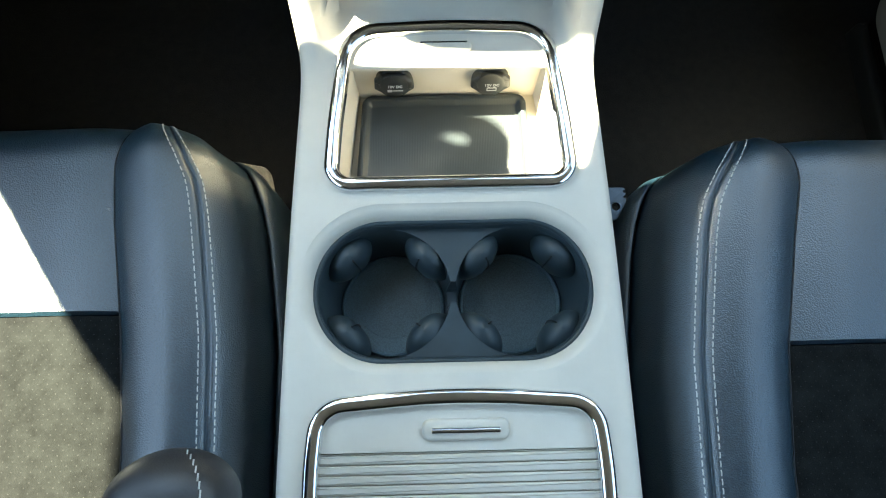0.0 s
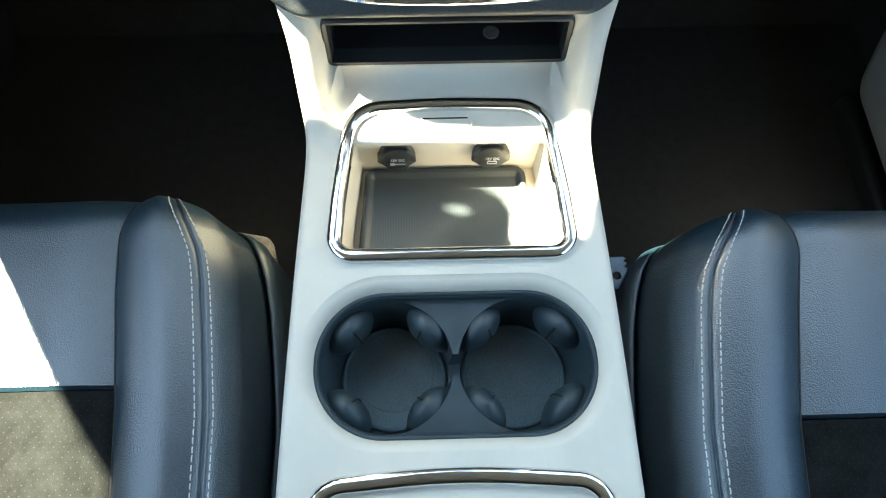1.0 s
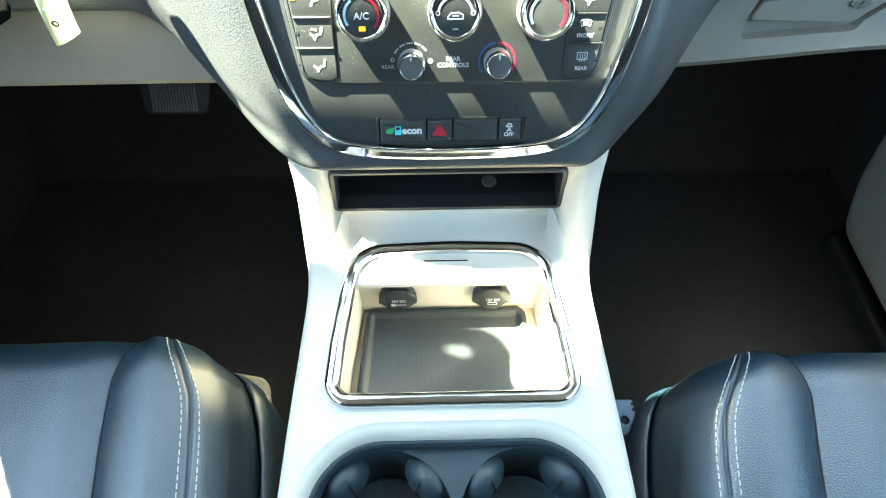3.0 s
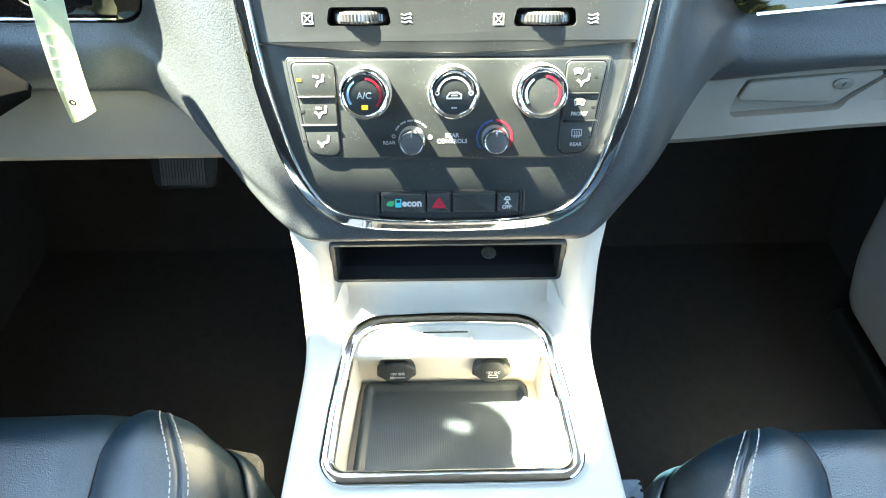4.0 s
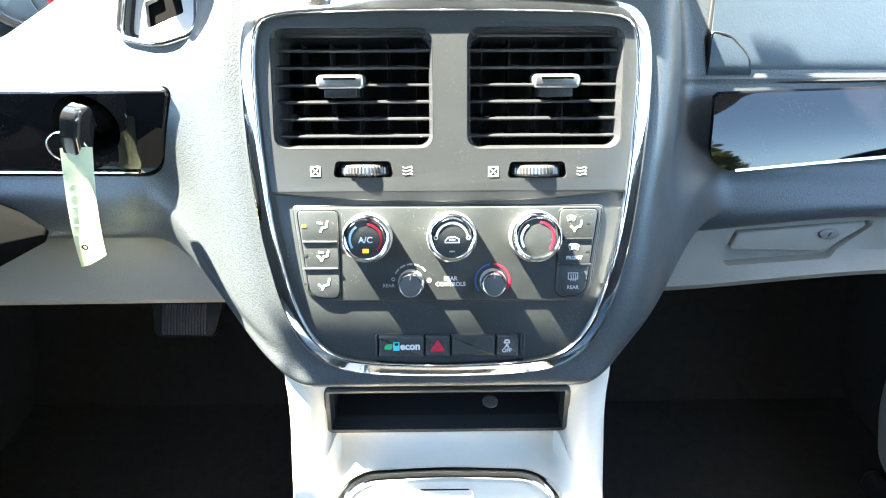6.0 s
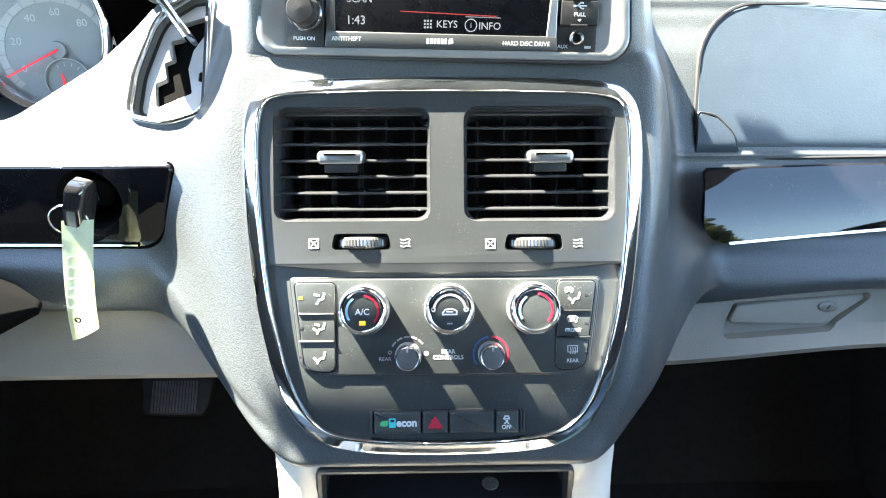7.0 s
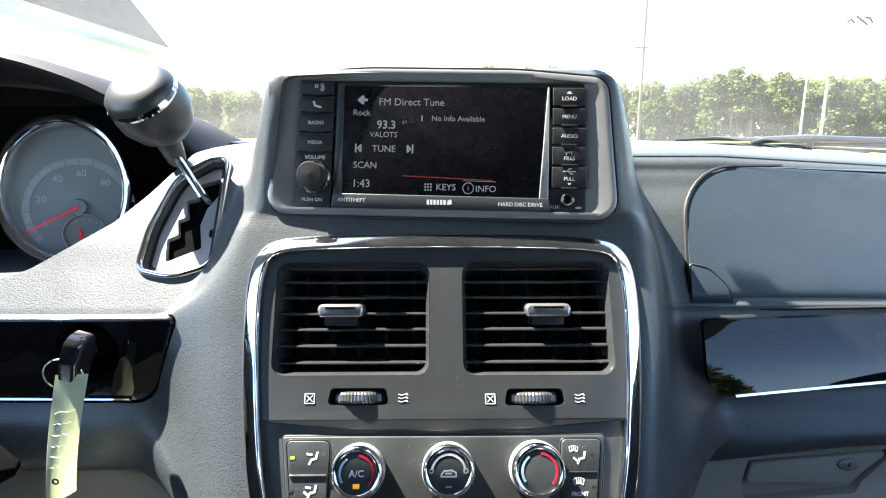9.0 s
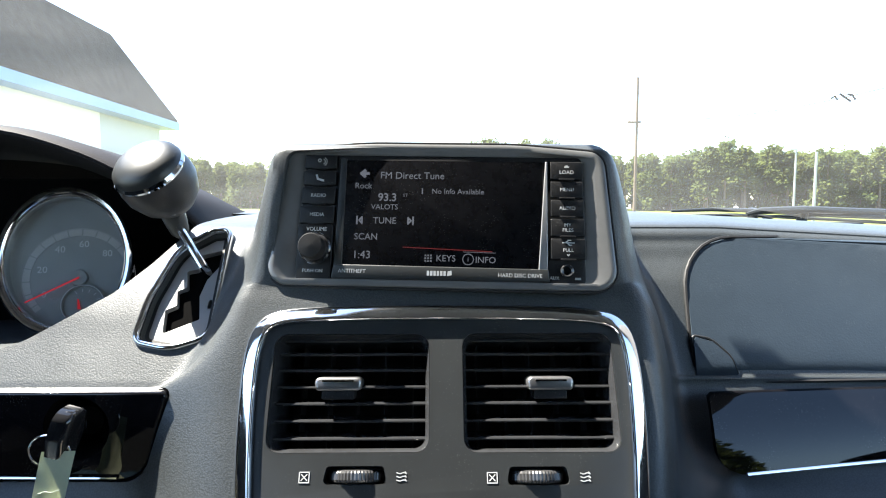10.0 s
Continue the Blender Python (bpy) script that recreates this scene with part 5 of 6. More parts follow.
# ---- infotainment unit ----
radio = thing("infotainment_unit", "touchscreen radio in a grey bezel, switched on", "car radio", M_RADIO @ at(0, -0.0006, 0.002) @ Matrix.Rotation(radians(-3.6), 4, 'X') @ Matrix.Diagonal((0.9975, 1.010, 1, 1)))
FACE = rounded([(-0.1150, -0.0580, 0.004), (0.1135, -0.0580, 0.004), (0.1115, 0.0440, 0.004), (-0.1115, 0.0440, 0.004)], 5)
o2 = [(x, y) for x, y in RADIO_OUT]


def to_outline(src, dst):
    """dst resampled by angle to the count of src, to skin between them."""
    out = []
    m = len(dst)
    for x, y in src:
        a = math.atan2(y, x)
        best = None
        for i in range(m):
            (xa, ya), (xb, yb) = dst[i], dst[(i + 1) % m]
            den = math.cos(a) * (yb - ya) - math.sin(a) * (xb - xa)
            if abs(den) < 1e-12:
                continue
            s = (xa * (yb - ya) - ya * (xb - xa)) / den
            t = (xa * math.sin(a) - ya * math.cos(a)) / den
            if s > 0 and -1e-6 <= t <= 1 + 1e-6:
                best = (s * math.cos(a), s * math.sin(a))
                break
        out.append(best or (x * 0.8, y * 0.8))
    return out


fi = to_outline(RADIO_OUT, FACE)
part("bezel", loft([[(x, y, z) for x, y in o] for o, z in ((RADIO_OUT, -0.030), (RADIO_OUT, -0.0010), (inset(RADIO_OUT, 0.0006), 0.0006), (inset(RADIO_OUT, 0.0020), 0.0013), (inset(RADIO_OUT, 0.0055), 0.0010), ([(x * 1.012, y * 1.02) for x, y in fi], -0.0015), (fi, -0.0020), (fi, -0.012))], cap=False), BEZEL, radio, "grey painted bezel")
part("gap_line", band(inset(RADIO_OUT, -0.0018), 0.0018, -0.0010, 0.0004), DARK, radio)
part("face", slab(FACE, -0.020, -0.0020, 0.0008), KEYCAP, radio, "black faceplate")
scr = part("screen", slab(rect(0.1580, 0.0850, 0.0012, 0.0010, -0.0030), -0.004, -0.0004, 0.0003), SCREEN, radio, "dark glossy touchscreen, dusty")
part("side_strip", slab(rounded([(0.0765, -0.0468, 0.0005), (0.0835, -0.0470, 0.0005), (0.0835, 0.0395, 0.0005), (0.0820, 0.0395, 0.0005)], 3), -0.003, 0.0012, 0.0005), SILVER, radio, "silver strip")
part("side_strip", slab(rounded([(-0.0845, -0.0460, 0.0005), (-0.0780, -0.0450, 0.0005), (-0.0780, 0.0405, 0.0005), (-0.0825, 0.0405, 0.0005)], 3), -0.003, 0.0008, 0.0005), GREY, radio, "grey strip")
strip = part("lower_strip", slab(rounded([(-0.0860, -0.0560, 0.001), (0.0850, -0.0560, 0.001), (0.0840, -0.0462, 0.001), (-0.0845, -0.0450, 0.001)], 3), -0.003, 0.0016, 0.0008), GREY, radio, "dark grey lettered strip")
zt = 0.0017
letters("word", "ANTITHEFT", 0.0042, at(-0.0695, -0.0503, zt), PRINT, strip)
letters("word", "HARD DISC DRIVE", 0.0042, at(0.0620, -0.0515, zt), PRINT, strip)
for i in range(6):
    part("maker_mark", box(-0.0105 + i * 0.0026, -0.0105 + i * 0.0026 + 0.0018, -0.0527, -0.0490, zt - 0.0004, zt + 0.0002), PRINT, strip)
part("maker_mark", slab(rounded([(0.0052, -0.0530, 0.0004), (0.0090, -0.0520, 0.0004), (0.0086, -0.0485, 0.0004), (0.0058, -0.0492, 0.0004)], 3), zt - 0.0004, zt + 0.0002), PRINT, strip)
# what the screen shows
zs = -0.0003


def shown(body, size, x, y, mat=LCD, align='CENTER', bold=0.0):
    return letters("shown_text", body, size * 0.93, at(x, y, zs), mat, scr, align=align, bold=bold, thick=0.0001)


shown("FM Direct Tune", 0.0086, -0.0245, 0.0270)
shown("Rock", 0.0072, -0.0638, 0.0183)
shown("No Info Available", 0.0064, 0.0125, 0.0145)
shown("i", 0.0070, -0.0160, 0.0145, bold=0.0002)
shown("93.3", 0.0096, -0.0440, 0.0090, bold=0.0001)
shown("ST", 0.0040, -0.0295, 0.0110, LCD_DIM)
shown("VALOTS", 0.0064, -0.0460, 0.0013)
shown("TUNE", 0.0078, -0.0455, -0.0098)
shown("SCAN", 0.0078, -0.0600, -0.0228)
shown("1:43", 0.0092, -0.0628, -0.0372)
shown("KEYS", 0.0076, 0.0040, -0.0390)
shown("INFO", 0.0076, 0.0352, -0.0398)
glyph("back_arrow", [[(-0.0600, 0.0285), (-0.0655, 0.0285)], [(-0.0628, 0.0310), (-0.0658, 0.0285), (-0.0628, 0.0260)], [(-0.0640, 0.0295), (-0.0640, 0.0275)]], 0.0022, at(0, 0, zs), LCD, scr)
for s, x0 in ((-1, -0.0655), (1, -0.0250)):
    glyph("seek_mark", [[(x0 - s * 0.0018, -0.0070), (x0 + s * 0.0006, -0.0095), (x0 - s * 0.0018, -0.0120), (x0 - s * 0.0018, -0.0070)], [(x0 + s * 0.0022, -0.0065), (x0 + s * 0.0022, -0.0125)]], 0.0012, at(0, 0, zs), LCD, scr)
for i in range(3):
    for j in range(3):
        part("keypad_dot", box(-0.0128 + i * 0.0022, -0.0128 + i * 0.0022 + 0.0013, -0.0418 + j * 0.0022, -0.0405 + j * 0.0022, zs, zs + 0.0002), LCD, scr)
glyph("info_ring", [arc(0.0042, 0, 360, 24, 0.0215, -0.0393)], 0.0006, at(0, 0, zs), LCD, scr)
shown("i", 0.0058, 0.0215, -0.0393)
glyph("screen_rule", [[(0.0175, -0.0335), (0.0430, -0.0340)]], 0.0004, at(0, 0, zs), LCD_DIM, scr)
glyph("screen_rule", [[(-0.0300, -0.0305), (0.0400, -0.0330)]], 0.0006, at(0, 0, zs), LCD_RED, scr)
# buttons
LB = [(0.0435, 0.0315, "voice"), (0.0305, 0.0178, "phone"), (0.0168, 0.0025, "RADIO"), (0.0015, -0.0132, "MEDIA")]
RB = [(0.0400, 0.0250, "LOAD"), (0.0240, 0.0100, "MENU"), (0.0090, -0.0050, "AUDIO"), (-0.0060, -0.0205, "MY\nFILES"), (-0.0215, -0.0385, "PULL")]
for col, btns in ((-1, LB), (1, RB)):
    for y1, y0, w in btns:
        xa, xb = (-0.1115 - 0.003 * (0.04 - y0) / 0.08, -0.0862) if col < 0 else (0.0860, 0.1110 + 0.002 * (0.04 - y0) / 0.08)
        b = part("button", slab(rect(xb - xa, y1 - y0 - 0.0008, 0.0008, (xa + xb) / 2, (y1 + y0) / 2), -0.003, 0.0010, 0.0006), KEYCAP, radio, "black push button")
        xm, ym = (xa + xb) / 2, (y0 + y1) / 2
        part("ridge", box(xm - 0.0060, xm + 0.0060, y0 - 0.0006, y0 + 0.0008, 0.0004, 0.0022, 0.0004), KEYCAP, b)
        if w == "voice":
            glyph("symbol", [arc(0.0020, -70, 70, 8, -0.0975, ym), arc(0.0035, -60, 60, 8, -0.0975, ym), arc(0.0012, 0, 360, 8, -0.1000, ym + 0.001)], 0.0006, at(0, 0, 0.0010), PRINT, b)
        elif w == "phone":
            glyph("symbol", [[(xm - 0.0025, ym + 0.0020), (xm - 0.0015, ym - 0.0010), (xm + 0.0030, ym - 0.0022)]], 0.0016, at(0, 0, 0.0010), PRINT, b)
        elif w == "LOAD":
            letters("word", w, 0.0042, at(xm, ym - 0.0015, 0.0011), PRINT, b)
            glyph("symbol", [[(xm - 0.0015, ym + 0.0028), (xm + 0.0015, ym + 0.0028)], [(xm - 0.0006, ym + 0.0036), (xm + 0.0006, ym + 0.0036)]], 0.0010, at(0, 0, 0.0010), PRINT, b)
        elif w == "PULL":
            letters("word", w, 0.0038, at(xm, ym - 0.0010, 0.0011), PRINT, b)
            glyph("symbol", [[(xm - 0.0045, ym + 0.0048), (xm + 0.0045, ym + 0.0048)], [(xm - 0.002, ym + 0.0048), (xm, ym + 0.0068), (xm + 0.002, ym + 0.0068)], [(xm - 0.001, ym + 0.0048), (xm + 0.001, ym + 0.0030), (xm + 0.0025, ym + 0.0030)], [(xm - 0.0008, ym - 0.0044), (xm, ym - 0.0052), (xm + 0.0008, ym - 0.0044)]], 0.0008, at(0, 0, 0.0010), PRINT, b)
        else:
            letters("word", w, 0.0040, at(xm, ym, 0.0011), PRINT, b)
vol = part("volume_block", slab(rect(0.0280, 0.0440, 0.002, -0.1005, -0.0350), -0.003, 0.0005, 0.0006), KEYCAP, radio)
letters("word", "VOLUME", 0.0042, at(-0.0995, -0.0175, 0.0007), PRINT, vol)
letters("word", "PUSH ON", 0.0038, at(-0.1010, -0.0505, 0.0007), PRINT, vol)
kn = part("volume_knob", lathe([(0.0122, 0.0), (0.0118, 0.004), (0.0100, 0.005), (0.0100, 0.0150), (0.0088, 0.0172), (0.0, 0.0178)], 48), KEYCAP, radio, "black volume knob", matrix=at(-0.0995, -0.0330, 0.0003))
part("ring", lathe([(0.0124, 0.0020), (0.0128, 0.0034), (0.0118, 0.0052), (0.0100, 0.0050)], 48), CHROME, kn, "chrome ring")
part("aux_socket", lathe([(0.0052, 0.0), (0.0052, 0.0016), (0.0042, 0.0022), (0.0030, 0.0016), (0.0028, -0.004), (0.0, -0.004)], 32), SLAT, radio, "round audio socket", matrix=at(0.0985, -0.0470, -0.0005))
letters("word", "AUX", 0.0036, at(0.0890, -0.0525, -0.0018), PRINT, radio)
part("aux_mark", box(0.1050, 0.1095, -0.0535, -0.0518, -0.0021, -0.0016), PRINT_DIM, radio)

# ---- instrument cluster ----
clus = thing("instrument_cluster", "instrument cluster in a dark hooded recess", "instrument cluster")
rows = []
lip = catmull([(-0.74, 0.52, 0.70), (-0.735, 0.52, 0.82), (-0.66, 0.515, 0.888), (-0.52, 0.51, 0.907), (-0.40, 0.51, 0.903), (-0.33, 0.515, 0.885), (-0.285, 0.525, 0.862), (-0.255, 0.540, 0.842), (-0.235, 0.560, 0.815)], 40)
lip = [(1.09 * x, 1.09 * y, 0.832 + 1.09 * (z - 0.832)) for x, y, z in lip]
rows.append([(x, y - 0.001, z - 0.006) for x, y, z in lip])
rows.append([(x * 0.985 - 0.006, y + 0.03, z - 0.022) for x, y, z in lip])
rows.append([(x * 0.97 - 0.012, y + 0.105, z - 0.030) for x, y, z in lip])
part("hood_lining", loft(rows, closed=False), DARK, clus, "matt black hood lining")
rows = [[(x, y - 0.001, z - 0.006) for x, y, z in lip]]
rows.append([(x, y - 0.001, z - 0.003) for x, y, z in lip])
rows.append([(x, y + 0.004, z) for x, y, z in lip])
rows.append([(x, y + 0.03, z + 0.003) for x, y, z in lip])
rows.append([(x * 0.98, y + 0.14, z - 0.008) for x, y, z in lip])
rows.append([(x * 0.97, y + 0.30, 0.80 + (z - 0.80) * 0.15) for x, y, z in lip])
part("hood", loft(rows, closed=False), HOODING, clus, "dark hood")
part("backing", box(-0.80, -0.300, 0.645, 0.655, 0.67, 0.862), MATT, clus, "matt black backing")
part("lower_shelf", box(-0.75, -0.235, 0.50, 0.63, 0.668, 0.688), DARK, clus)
M_G = Matrix.Translation((-0.3685, 0.568, 0.777)) @ Matrix.Rotation(radians(14), 4, 'Z') @ Matrix.Rotation(radians(90 - 14), 4, 'X') @ Matrix.Scale(0.94, 4)
OVAL = Matrix.Translation((-0.004, 0, 0)) @ Matrix.Diagonal((0.80, 1, 1, 1))


def oval(profile, n=72):
    bm = lathe(profile, n)
    bmesh.ops.transform(bm, matrix=OVAL, verts=bm.verts)
    return bm


gauge = part("speedometer", oval([(0.0, -0.010), (0.076, -0.010), (0.076, -0.004), (0.0, -0.004)]), DIAL, clus, "grey speedometer dial", matrix=M_G)
part("bezel_ring", oval([(0.0790, -0.010), (0.0800, 0.004), (0.0790, 0.0085), (0.0770, 0.0105), (0.0745, 0.0100), (0.0735, 0.0075), (0.0725, 0.0070), (0.0705, 0.0080), (0.0690, 0.0060), (0.0675, -0.0035)]), CHROME, gauge, "chrome bezel")
GX, GY = 0.007, -0.018
part("scale_ring", loft([[(GX + r * math.cos(radians(a)), GY + r * math.sin(radians(a)), z) for a in np.linspace(222, 5, 50)] for r, z in ((0.0460, -0.0039), (0.0460, -0.0034), (0.0530, -0.0034), (0.0530, -0.0039))], closed=False), DIAL_RING, gauge, "pale scale band")
glyph("ticks", [[(0.0465 * math.cos(radians(a)), 0.0465 * math.sin(radians(a))), (0.0525 * math.cos(radians(a)), 0.0525 * math.sin(radians(a)))] for a in np.linspace(215, 25, 13)], 0.0010, at(GX, GY, -0.0034), DIAL, gauge)
glyph("scale_edge", [arc(0.0538, 225, 0, 40)], 0.0006, at(GX, GY, -0.0039), PRINT_DIM, gauge)
for a, w in ((207, "0"), (165, "20"), (122, "40"), (85, "60"), (45, "80")):
    letters("numeral", w, 0.0100, at(GX + 0.0365 * math.cos(radians(a)), GY + 0.0365 * math.sin(radians(a)), -0.0038), PRINT, gauge)
letters("word", "MPH", 0.0050, at(GX - 0.022, GY - 0.022, -0.0038), PRINT_DIM, gauge)
part("needle", slab([(-0.0480, -0.0240), (-0.0475, -0.0252), (0.0010, -0.0010), (0.0010, 0.0010)], 0.0005, 0.0016), NEEDLE, gauge, "red needle", matrix=at(GX, GY))
part("hub", lathe([(0.0, 0.0004), (0.008, 0.0002), (0.009, -0.003), (0, -0.004)], 32), DIAL, gauge, matrix=at(GX, GY))
fuel = part("fuel_dial", lathe([(0.0, -0.0035), (0.0205, -0.0035), (0.0210, -0.001), (0.0200, 0.0), (0.0190, -0.0025), (0.0, -0.0025)], 48), DIAL, gauge, "small fuel dial", matrix=at(GX + 0.005, GY - 0.0285))
glyph("rim", [arc(0.0203, 0, 360, 40)], 0.0008, at(0, 0, 0.0), PRINT, fuel)
glyph("ticks", [[(0.0135 * math.cos(radians(a)), 0.0135 * math.sin(radians(a))), (0.0165 * math.cos(radians(a)), 0.0165 * math.sin(radians(a)))] for a in (20, 45, 70, 95, 120)], 0.0007, at(0, 0, -0.0024), PRINT, fuel)
part("needle", slab([(-0.0050, -0.005), (-0.0022, -0.005), (-0.0045, 0.006), (-0.0055, 0.006)], -0.0020, -0.0008), NEEDLE, fuel, "red needle")
lens = part("lens", oval([(0.0, 0.0060), (0.069, 0.0045), (0.069, 0.0035), (0.0, 0.0050)]), LENS, gauge, "clear lens")
lens.visible_shadow = False

# ---- gear shifter ----
shift = thing("gear_shifter", "dash-mounted gear lever with a ball knob and chrome-edged gate", "gear shifter", NEAR @ M_GATE)
deep = slab(inset(GATE_LOCAL, 0.0065), -0.045, -0.006)
slotz = rounded([((u + 0.250), (z - 0.755) / GATE_COS, 0.0022) for u, z in ((-0.2690, 0.7130), (-0.2370, 0.7250), (-0.2430, 0.7450), (-0.2400, 0.7600), (-0.2290, 0.7750), (-0.2300, 0.7890), (-0.2540, 0.7830), (-0.2520, 0.7700), (-0.2630, 0.7680), (-0.2580, 0.7530), (-0.2670, 0.7500), (-0.2630, 0.7370), (-0.2730, 0.7330))], 3)
gate_me = carve(deep, slab(slotz, -0.050, 0.02), slab(rect(0.005, 0.010, 0.002, 0.020, -0.022), -0.02, 0.02))
part_mesh("gate_plate", gate_me, SILVER, shift, "silver stepped gate plate")
# black sheet in place of the shade down the slot
part("slot_floor", slab(inset(slotz, 0.0004), -0.0180, -0.0120), MATT, shift, "dark sheet for the shade in the gate slot")
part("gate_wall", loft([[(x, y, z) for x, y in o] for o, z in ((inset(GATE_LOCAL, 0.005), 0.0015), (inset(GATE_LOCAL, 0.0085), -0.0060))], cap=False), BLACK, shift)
# flat dark strip painted for the shade round the sunken plate
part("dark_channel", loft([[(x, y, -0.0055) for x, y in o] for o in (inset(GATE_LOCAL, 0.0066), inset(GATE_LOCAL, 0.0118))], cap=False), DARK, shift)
part("chrome_rim", band(GATE_LOCAL, 0.0062, 0.0010, 0.0040), CHROME, shift, "chrome gate rim")
inv = M_GATE.inverted()


def farther(g):
    """Stretch away from the eye's height at the cabin's middle."""
    return Matrix.Translation((0, 0, 0.834)) @ Matrix.Scale(g, 4) @ Matrix.Translation((0, 0, -0.834))


lever_w = [Vector(p) for p in ((-0.2420, 0.606, 0.748), (-0.2430, 0.575, 0.772), (-0.2380, 0.537, 0.796), (-0.2310, 0.500, 0.815))]
part("lever", tube([inv @ farther(g) @ p for p, g in zip(lever_w, (1.0, 1.0, 1.09, 1.22))], [0.0050, 0.0048, 0.0042, 0.0042], 16), CHROME, shift, "bright steel lever")
axis_w = (Vector((-0.2335, 0.470, 0.858)) - Vector((-0.2310, 0.500, 0.815))).normalized()
mk = inv @ farther(1.22) @ (Matrix.Translation((-0.2310, 0.500, 0.815)) @ axis_w.to_track_quat('Z', 'Y').to_matrix().to_4x4())
ball_axis = Vector((-0.20, -0.70, 0.68)).normalized()
ball_mid = Vector((-0.2310, 0.500, 0.815)) + axis_w * 0.045
mb = inv @ farther(1.22) @ (Matrix.Translation(ball_mid - ball_axis * 0.045) @ ball_axis.to_track_quat('Z', 'Y').to_matrix().to_4x4())
part("collar", lathe([(0.0055, -0.010), (0.0078, -0.006), (0.0092, 0.004), (0.0100, 0.014), (0.0085, 0.020)], 32), BLACK, shift, "black collar", matrix=mk)
ball = part("ball_knob", lathe([(0.0060, 0.014), (0.016, 0.018), (0.0250, 0.028), (0.0300, 0.042), (0.0300, 0.052), (0.0288, 0.058)], 48), KNOB, shift, "dark leather ball knob", matrix=mb)
part("ring", lathe([(0.0288, 0.0575), (0.0297, 0.0600), (0.0283, 0.0625)], 48), CHROME, ball, "chrome ring")
part("cap", lathe([(0.0283, 0.0622), (0.0270, 0.0665), (0.0220, 0.0710), (0.0130, 0.0740), (0.0, 0.0750)], 48), GREY, ball, "grey satin cap")

# ---- key with its tag ----
key = thing("key", "black-headed key in the ignition switch", "key", NEAR @ Matrix.Translation((-0.322, 0.492, 0.637)))
part("blade", box(-0.0015, 0.0015, -0.036, 0.02, -0.004, 0.004), STEEL, key)
head = rounded([(-0.0065, -0.020, 0.006), (0.0065, -0.020, 0.006), (0.0110, 0.004, 0.008), (0.0085, 0.022, 0.008), (-0.0085, 0.022, 0.008), (-0.0110, 0.004, 0.008)], 8)
part("head", slab(head, -0.0070, 0.0070, 0.0045, fn=lambda x, y, z: (0.012 + z, -0.040 + x * 1.5, y * 1.15 + 0.010)), KEYHEAD, key, "black plastic head", matrix=Matrix.Rotation(radians(16), 4, 'Y'))
ring_o = thing("key_ring", "thin steel split ring hanging from the key", "key ring", NEAR @ Matrix.Translation((-0.3175, 0.446, 0.6340)))
part("loop", tube([(0.0165 * math.cos(a), -0.002 * math.sin(a), 0.0150 * math.sin(a)) for a in np.linspace(0, 2 * math.pi, 33)[:-1]], 0.0009, 8, closed=True), CHROME, ring_o)
tag = thing("key_tag", "pale green paper tag hanging from the key ring", "paper tag", NEAR @ Matrix.Translation((-0.3090, 0.441, 0.6330)) @ Matrix.Rotation(radians(4), 4, 'Z'))
rows = []
for j in range(13):
    t = j / 12
    z = 0.004 - 0.104 * t
    bend = 0.010 * math.sin(t * 2.2)
    rows.append([(x - 0.020 * t + 0.002, -bend + 0.004 * (x / 0.013) ** 2 * t, z - (0.012 * (0.5 - x / 0.026) * t)) for x in np.linspace(-0.0130, 0.0130, 7)])
bm = loft(rows, closed=False)
bmesh.ops.solidify(bm, geom=list(bm.faces), thickness=0.0005)
part("card", bm, TAG, tag, "pale green card")
for i in range(6):
    zz = -0.026 - 0.0095 * i
    pts = []
    for x in np.linspace(-0.0085, 0.0085 - 0.003 * (i % 2), 9):
        t = (0.004 - zz) / (0.104 + 0.012 * (0.5 - x / 0.026))
        pts.append((x - 0.020 * t + 0.002, -0.010 * math.sin(t * 2.2) + 0.004 * (x / 0.013) ** 2 * t - 0.0013, zz + 0.10 * x + 0.0007 * math.sin(x * 2400 + i)))
    part("pen_line", tube(pts, 0.0003, 4), PEN, tag)
part("eyelet", lathe([(0.0026, 0.0), (0.0030, 0.0006), (0.0016, 0.0009), (0.0014, 0.0)], 20), DARK, tag, matrix=Matrix.Translation((-0.016, -0.0112, -0.086)) @ Matrix.Rotation(radians(90), 4, 'X'))

# ---- footwell things ----
pedal = thing("brake_pedal", "black ribbed rubber brake pedal", "pedal", Matrix.Translation((-0.362, 0.615, 0.290)) @ Matrix.Rotation(radians(-38), 4, 'X'))
part("pedal_pad", slab(rounded([(-0.044, -0.014, 0.014), (0.040, -0.014, 0.014), (0.052, 0.044, 0.006), (-0.052, 0.044, 0.006)], 5), -0.006, 0.006, 0.003, fn=lambda x, y, z: (x, -z, y)), KEYCAP, pedal)
for i in range(15):
    x = -0.032 + i * 0.0042
    part("rib", box(x - 0.0011, x + 0.0011, -0.0085, -0.004, -0.009, 0.034), PEDAL, pedal)
part("arm", tube([(0, 0.004, 0.0), (0, 0.02, 0.10), (0.0, 0.02, 0.28)], 0.009, 10), BLACK, pedal)

